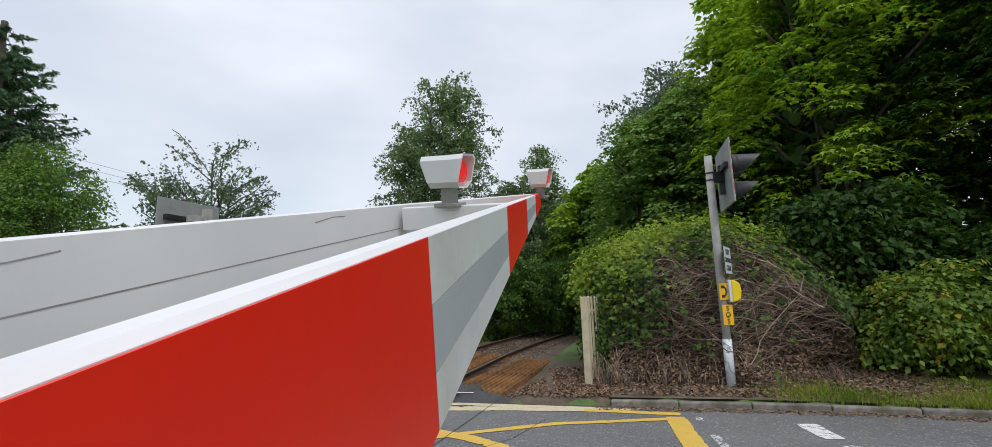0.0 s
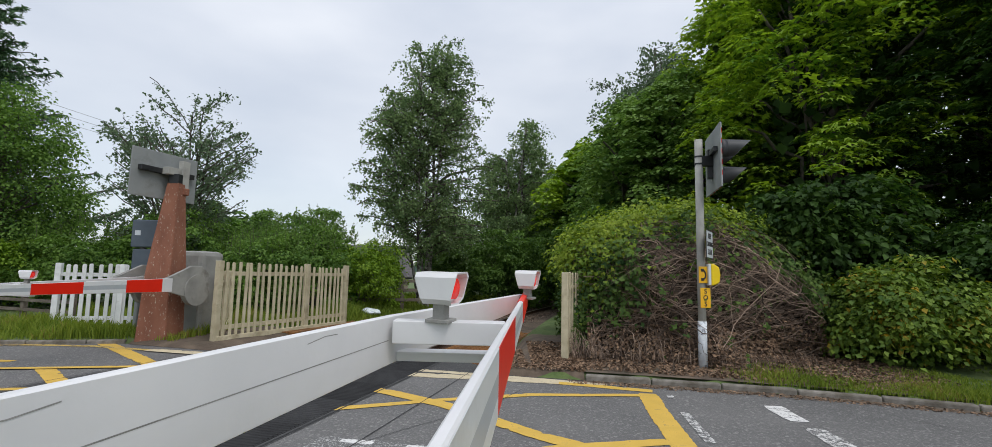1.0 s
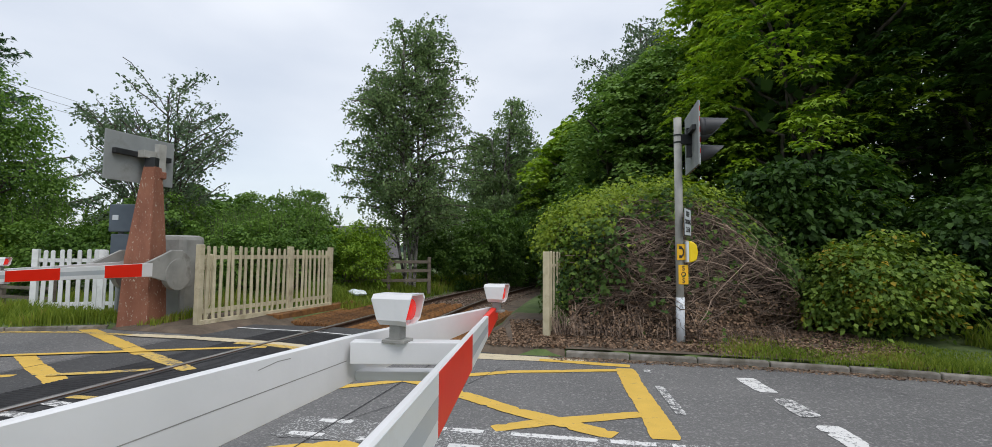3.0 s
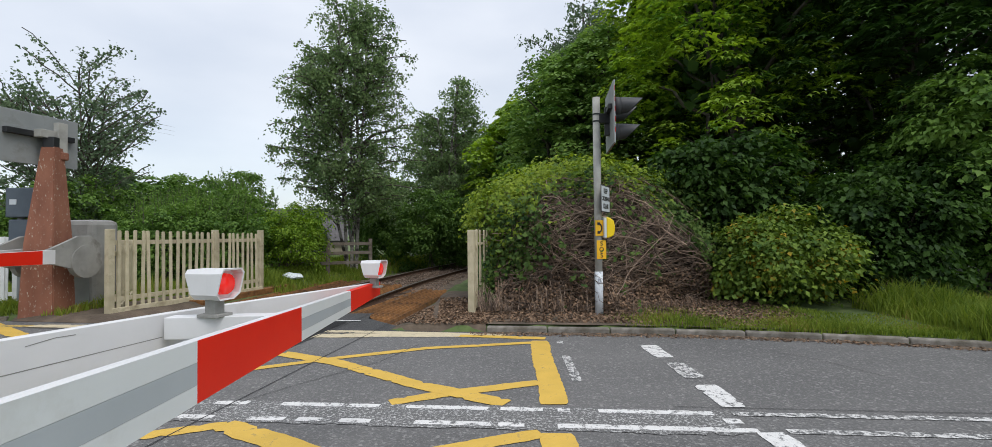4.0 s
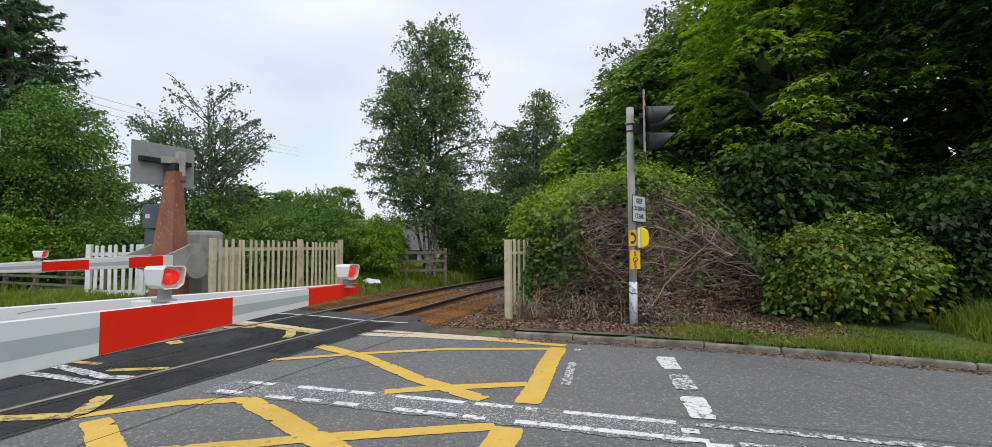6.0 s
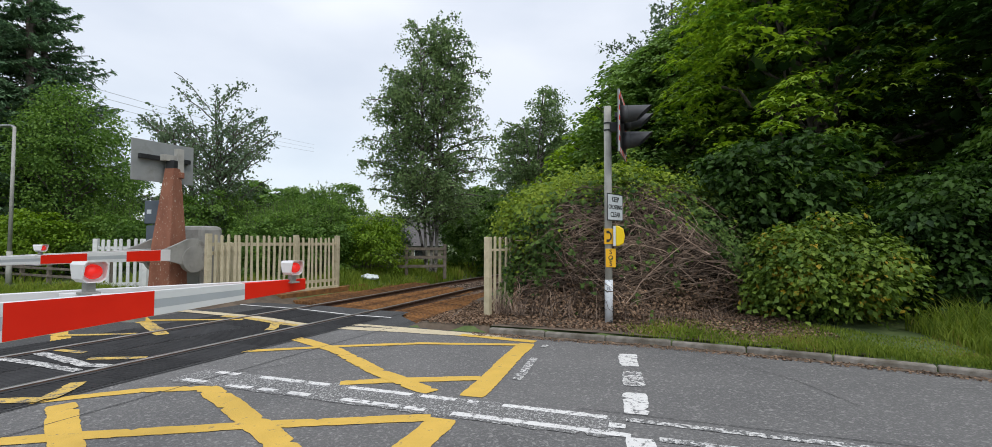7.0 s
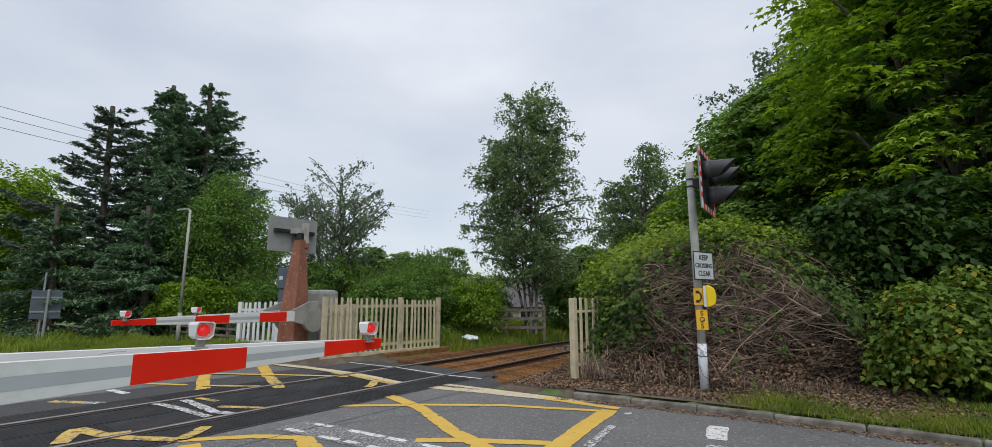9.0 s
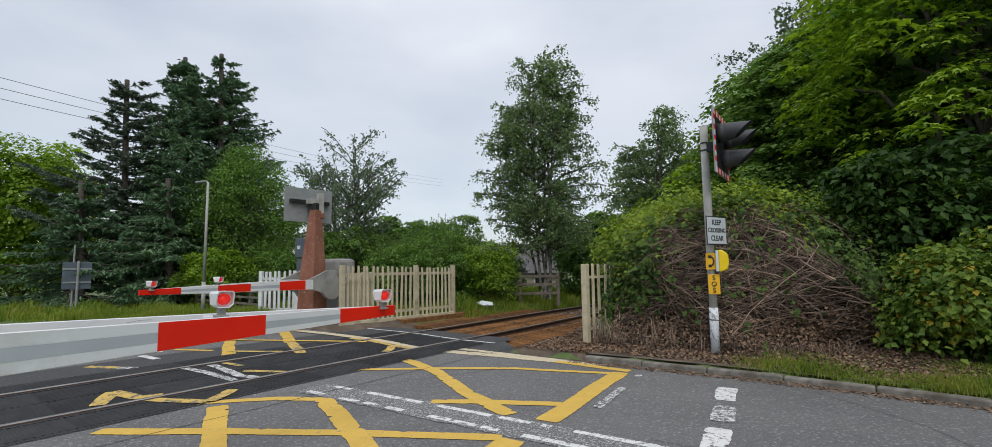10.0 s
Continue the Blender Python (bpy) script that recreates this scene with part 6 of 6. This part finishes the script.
part("roof", bm, M_SLATE, house)
for wx in (-2.6, 0.4, 2.8):
    bm = bmesh.new()
    box(bm, wx - 0.5, wx + 0.5, -3.06, -2.98, 0.9, 1.9, 0.01)
    win = part("window", bm, M_SIGNWHITE, house)
    bm = bmesh.new()
    box(bm, wx - 0.42, wx + 0.42, -3.075, -3.062, 0.98, 1.82, 0)
    part("pane", bm, M_GLASS, win)

# crumpled white bag in the grass
bm = bmesh.new()
bmesh.ops.create_icosphere(bm, subdivisions=3, radius=0.20)
for v in bm.verts:
    v.co *= 1 + 0.45 * noise.noise(v.co * 5) + 0.25 * noise.noise(v.co * 11)
    v.co.z *= 0.5
    v.co.x *= 1.5
bag = tagged(new("plastic_bag", finish(bm, "plastic_bag", M_BAG)), "crumpled white plastic bag in the grass", "bag")
bag.location = (-4.0, 14.8, float(ground_z(-4.0, 14.8)) + 0.14)

# distant hills
hp = []
ha = np.linspace(radians(60), radians(185), 60)
for z0 in (0, 1):
    for a in ha:
        R = 850
        hp.append((math.cos(a) * R, math.sin(a) * R, -5 if z0 == 0 else 26 + 18 * math.sin(a * 5 + 1) + 8 * math.sin(a * 13)))
i = np.arange(59)
tagged(new("distant_hills", array_mesh("distant_hills", np.array(hp), np.stack([i, i + 1, i + 61, i + 60], 1), M_HILL, True)), "low blue-green wooded hills far away", "backdrop", kind="structure")

# ---------------------------------------------------------------- kerbs
def kerb_run(x0, x1, label):
    run = thing("kerb", (0, 0, 0), label, "kerb", kind="structure")
    x = x0
    while x < x1:
        xe = min(x + 0.9, x1)
        p, q = np.array([x, float(y_far(x))]), np.array([xe - 0.012, float(y_far(xe - 0.012))])
        L = float(np.linalg.norm(q - p))
        bm = bmesh.new()
        box(bm, 0, L, 0.0, 0.125, -0.12, 0.074, 0.022)
        ob = part("kerbstone", bm, M_KERB, run)
        ob.matrix_basis = pose(p[0], p[1], float(rise(*p)) + rng.normal() * 0.004, 0, 0, math.degrees(math.atan2(q[1] - p[1], q[0] - p[0])) + rng.normal() * 0.3)
        x = xe


kerb_run(1.25, 16.0, "worn concrete kerb along the verge")
kerb_run(-13.0, -7.0, "worn concrete kerb along the grass")


# ---------------------------------------------------------------- railway
def track_frame(y, off, z):
    """A pose on the track at the plan's y, turned along it."""
    s = (float(track_x(y + 0.05)) - float(track_x(y - 0.05))) / 0.1
    a = math.atan(s)
    return pose(float(track_x(y)) + off * math.cos(a), y - off * math.sin(a), z, 0, 0, -math.degrees(a))


railway = thing("railway_track", (0, 0, 0), "rusty single railway track with worn rail heads", "railway track", kind="structure")


def rail(off, y0, y1):
    ys = np.concatenate([np.arange(y0, 40, 0.4), np.arange(40, y1, 1.5)])
    for prof, name, mat in ((((-0.07, -0.16), (0.07, -0.16), (0.07, -0.145), (0.012, -0.125), (0.012, -0.045), (0.034, -0.035), (0.034, -0.008), (-0.034, -0.008), (-0.034, -0.035), (-0.012, -0.045), (-0.012, -0.125), (-0.07, -0.145)), "rail", M_RAIL),
                            (((-0.033, -0.0075), (0.033, -0.0075), (0.033, -0.003), (0.022, 0.002), (-0.022, 0.002), (-0.033, -0.003)), "rail_head", M_RAIL_TOP)):
        vs = []
        for y in ys:
            m = track_frame(y, off, 0.0)
            zz = float(rise(*m.translation.xy)) + 0.034
            vs.append([m @ Vector((a, 0, b + zz)) for a, b in prof])
        k = len(prof)
        v = np.array(vs).reshape(-1, 3)
        i0 = (np.arange(len(ys) - 1)[:, None] * k + np.arange(k)[None, :])
        i1 = (np.arange(len(ys) - 1)[:, None] * k + (np.arange(k)[None, :] + 1) % k)
        f = np.stack([i0, i1, i1 + k, i0 + k], -1).reshape(-1, 4)
        mesh_part(name, array_mesh(name, v, f, mat), railway, "shiny worn rail head" if name == "rail_head" else "")


rail(0.75, -30.0, 75.0)
rail(-0.75, -30.0, 75.0)
for off in (-0.75, 0.75):
    ys = np.arange(-6, 9.3, 0.4)
    fv = []
    for y in ys:
        for e in (-0.115, 0.10):
            m = track_frame(y, off + e, 0.0)
            fv.append((m.translation.x, m.translation.y, float(rise(*m.translation.xy)) + 0.0165))
    fi = np.arange(len(ys) - 1) * 2
    mesh_part("flangeway", array_mesh("flangeway", np.array(fv), np.stack([fi, fi + 1, fi + 3, fi + 2], 1), M_BLACK), railway, "black rubber flangeway beside the rail")
bm = bmesh.new()
box(bm, -1.25, 1.25, -0.125, 0.125, -0.10, 0.0, 0.012)
sleeper = finish(bm, "sleeper", M_SLEEPER)
for i in range(70):
    y = 12.4 + 0.66 * i
    mesh_part("sleeper", sleeper, railway, "", track_frame(y, rng.normal() * 0.02, -0.115 + float(rise(track_x(y), y))) @ pose(0, 0, 0, 0, 0, rng.normal() * 0.8))


def stones(name, y0, y1, half, count, size, base):
    y = y0 + (y1 - y0) * rng.random(count) ** 1.3
    off = rng.uniform(-half, half, count)
    x = track_x(y) + off / 0.973
    z = base + rise(x, y) + rng.uniform(-0.02, 0.03, count) - 0.06 * smooth(np.abs(off), 1.2, half)
    s = size * rng.uniform(0.5, 1.3, (count, 1, 1))
    octa = np.array([[1, 0, 0], [0, 1, 0], [-1, 0, 0], [0, -1, 0], [0, 0, 0.8], [0, 0, -0.8]], float)
    v = octa[None] * s * rng.uniform(0.7, 1.3, (count, 6, 3)) * 0.5
    a = rng.uniform(0, 6.28, count)
    c, sn = np.cos(a)[:, None], np.sin(a)[:, None]
    v = np.stack([v[..., 0] * c - v[..., 1] * sn, v[..., 0] * sn + v[..., 1] * c, v[..., 2]], -1) + np.stack([x, y, z], 1)[:, None, :]
    f = np.array([[0, 1, 4], [1, 2, 4], [2, 3, 4], [3, 0, 4], [1, 0, 5], [2, 1, 5], [3, 2, 5], [0, 3, 5]])
    F = (np.arange(count)[:, None, None] * 6 + f[None]).reshape(-1, 3)
    return tagged(new(name, array_mesh(name, v.reshape(-1, 3), F, M_BALLAST)), "brown stained ballast stones between sleepers", "ballast", kind="stuff")


stones("ballast", 13.6, 34.0, 1.9, 10000, 0.08, -0.13)
bed_y = np.arange(-30, 76, 1.0)
bv = np.array([[(track_x(y) + o / 0.973), y, -0.15 + float(rise(track_x(y), y))] for y in bed_y for o in (-2.2, 2.2)])
bi = np.arange(len(bed_y) - 1) * 2
tagged(new("trackbed", array_mesh("trackbed", bv, np.stack([bi, bi + 1, bi + 3, bi + 2], 1), M_SOIL)), "brown trackbed soil under the rails", "trackbed", kind="structure")

# timber trespass guard: sharp-edged slats along the rails
bm = bmesh.new()
prism(bm, [(-0.055, 0), (0.055, 0), (0.012, 0.085), (-0.012, 0.085)], 5.6)
slat = finish(bm, "guard_slat", M_GUARD)
for y0, offs in ((9.25, np.arange(-0.6, 0.61, 0.12)), (9.0, np.arange(0.92, 2.05, 0.12)), (9.75, np.arange(-2.3, -0.9, 0.12))):
    guard = thing("trespass_guard", (0, 0, 0), "brown timber trespass guard of sharp slats", "trespass guard", "trespass guards")
    for off in offs:
        mesh_part("guard_slat", slat, guard, "", track_frame(y0 - 0.25 * off, off, -0.125 + float(rise(*along_track(y0, off))) + rng.normal() * 0.006) @ pose(0, 0, 0, rng.normal() * 0.3, rng.normal() * 2, rng.normal() * 0.25))
    for e in (0.35, 1.9, 3.6, 5.2):
        bm = bmesh.new()
        box(bm, float(offs[0]) - 0.08, float(offs[-1]) + 0.08, -0.06, 0.06, -0.06, 0.0, 0.005)
        ob = part("bearer", bm, M_GUARD, guard)
        ob.matrix_basis = track_frame(y0 + e, 0.0, -0.1)
edge = thing("timber_edging", (0, 0, 0), "brown timber edging beside the fence", "timber edging")
for off in (-2.45, -2.62):
    bm = bmesh.new()
    box(bm, -0.07, 0.07, 0, 3.4, -0.02, 0.14, 0.01)
    ob = part("timber", bm, M_GUARD, edge)
    ob.matrix_basis = track_frame(10.1, off, -0.03 + 0.05)

# rubber crossing panels
crossing = thing("crossing_panels", (0, 0, 0), "black ribbed rubber crossing panels between the rails", "crossing panel", kind="structure")


def panel_mesh(w, l):
    bm = bmesh.new()
    box(bm, -w / 2, w / 2, 0.004, l - 0.004, -0.05, 0.0, 0.006)
    for i in range(int(l / 0.06)):
        y = 0.03 + i * 0.06
        a = [bm.verts.new(v) for v in ((-w / 2 + 0.02, y, 0.0005), (w / 2 - 0.02, y, 0.0005), (w / 2 - 0.02, y + 0.03, 0.0005), (-w / 2 + 0.02, y + 0.03, 0.0005))]
        b = [bm.verts.new((v.co.x, v.co.y + (0.006 if k < 2 else -0.006), 0.006)) for k, v in enumerate(a)]
        bm.faces.new(b)
        for k in range(4):
            bm.faces.new((a[k], a[(k + 1) % 4], b[(k + 1) % 4], b[k]))
    return finish(bm, "rubber_panel", M_RUBBER)


wide, narrow = panel_mesh(0.64, 0.9), panel_mesh(0.62, 0.9)
for i in range(11):
    y = -0.9 + 0.9 * i * 0.973
    for off, me in ((-0.33, wide), (0.33, wide), (1.12, narrow), (-1.12, narrow)):
        px, py = along_track(y, off)
        tilt = math.degrees(math.atan((float(rise(px + 0.3, py)) - float(rise(px - 0.3, py))) / 0.6))
        mesh_part("rubber_panel", me, crossing, "", track_frame(y, off, float(rise(px, py)) + 0.009) @ pose(0, 0, 0, 0, -tilt, 0))


# ---------------------------------------------------------------- what moves
def motions():
    # the boom turns about a shaft a little below it
    rows = ((0.0, 14.6), (0.2, 12.5), (0.4, 10.1), (0.5, 8.84), (0.6, 7.65), (0.8, 5.3), (1.0, 2.95), (1.2, 1.1), (1.4, 0.3), (1.6, 0.0), (3.0, 0.0), (6.0, 0.0), (10.0, 0.0))
    walk(near_boom, [(t, pose(0.017 * a / 15, 0, near_up - 0.245, a, 0, 0) @ pose(0, 0, 0.245)) for t, a in rows])


motions()
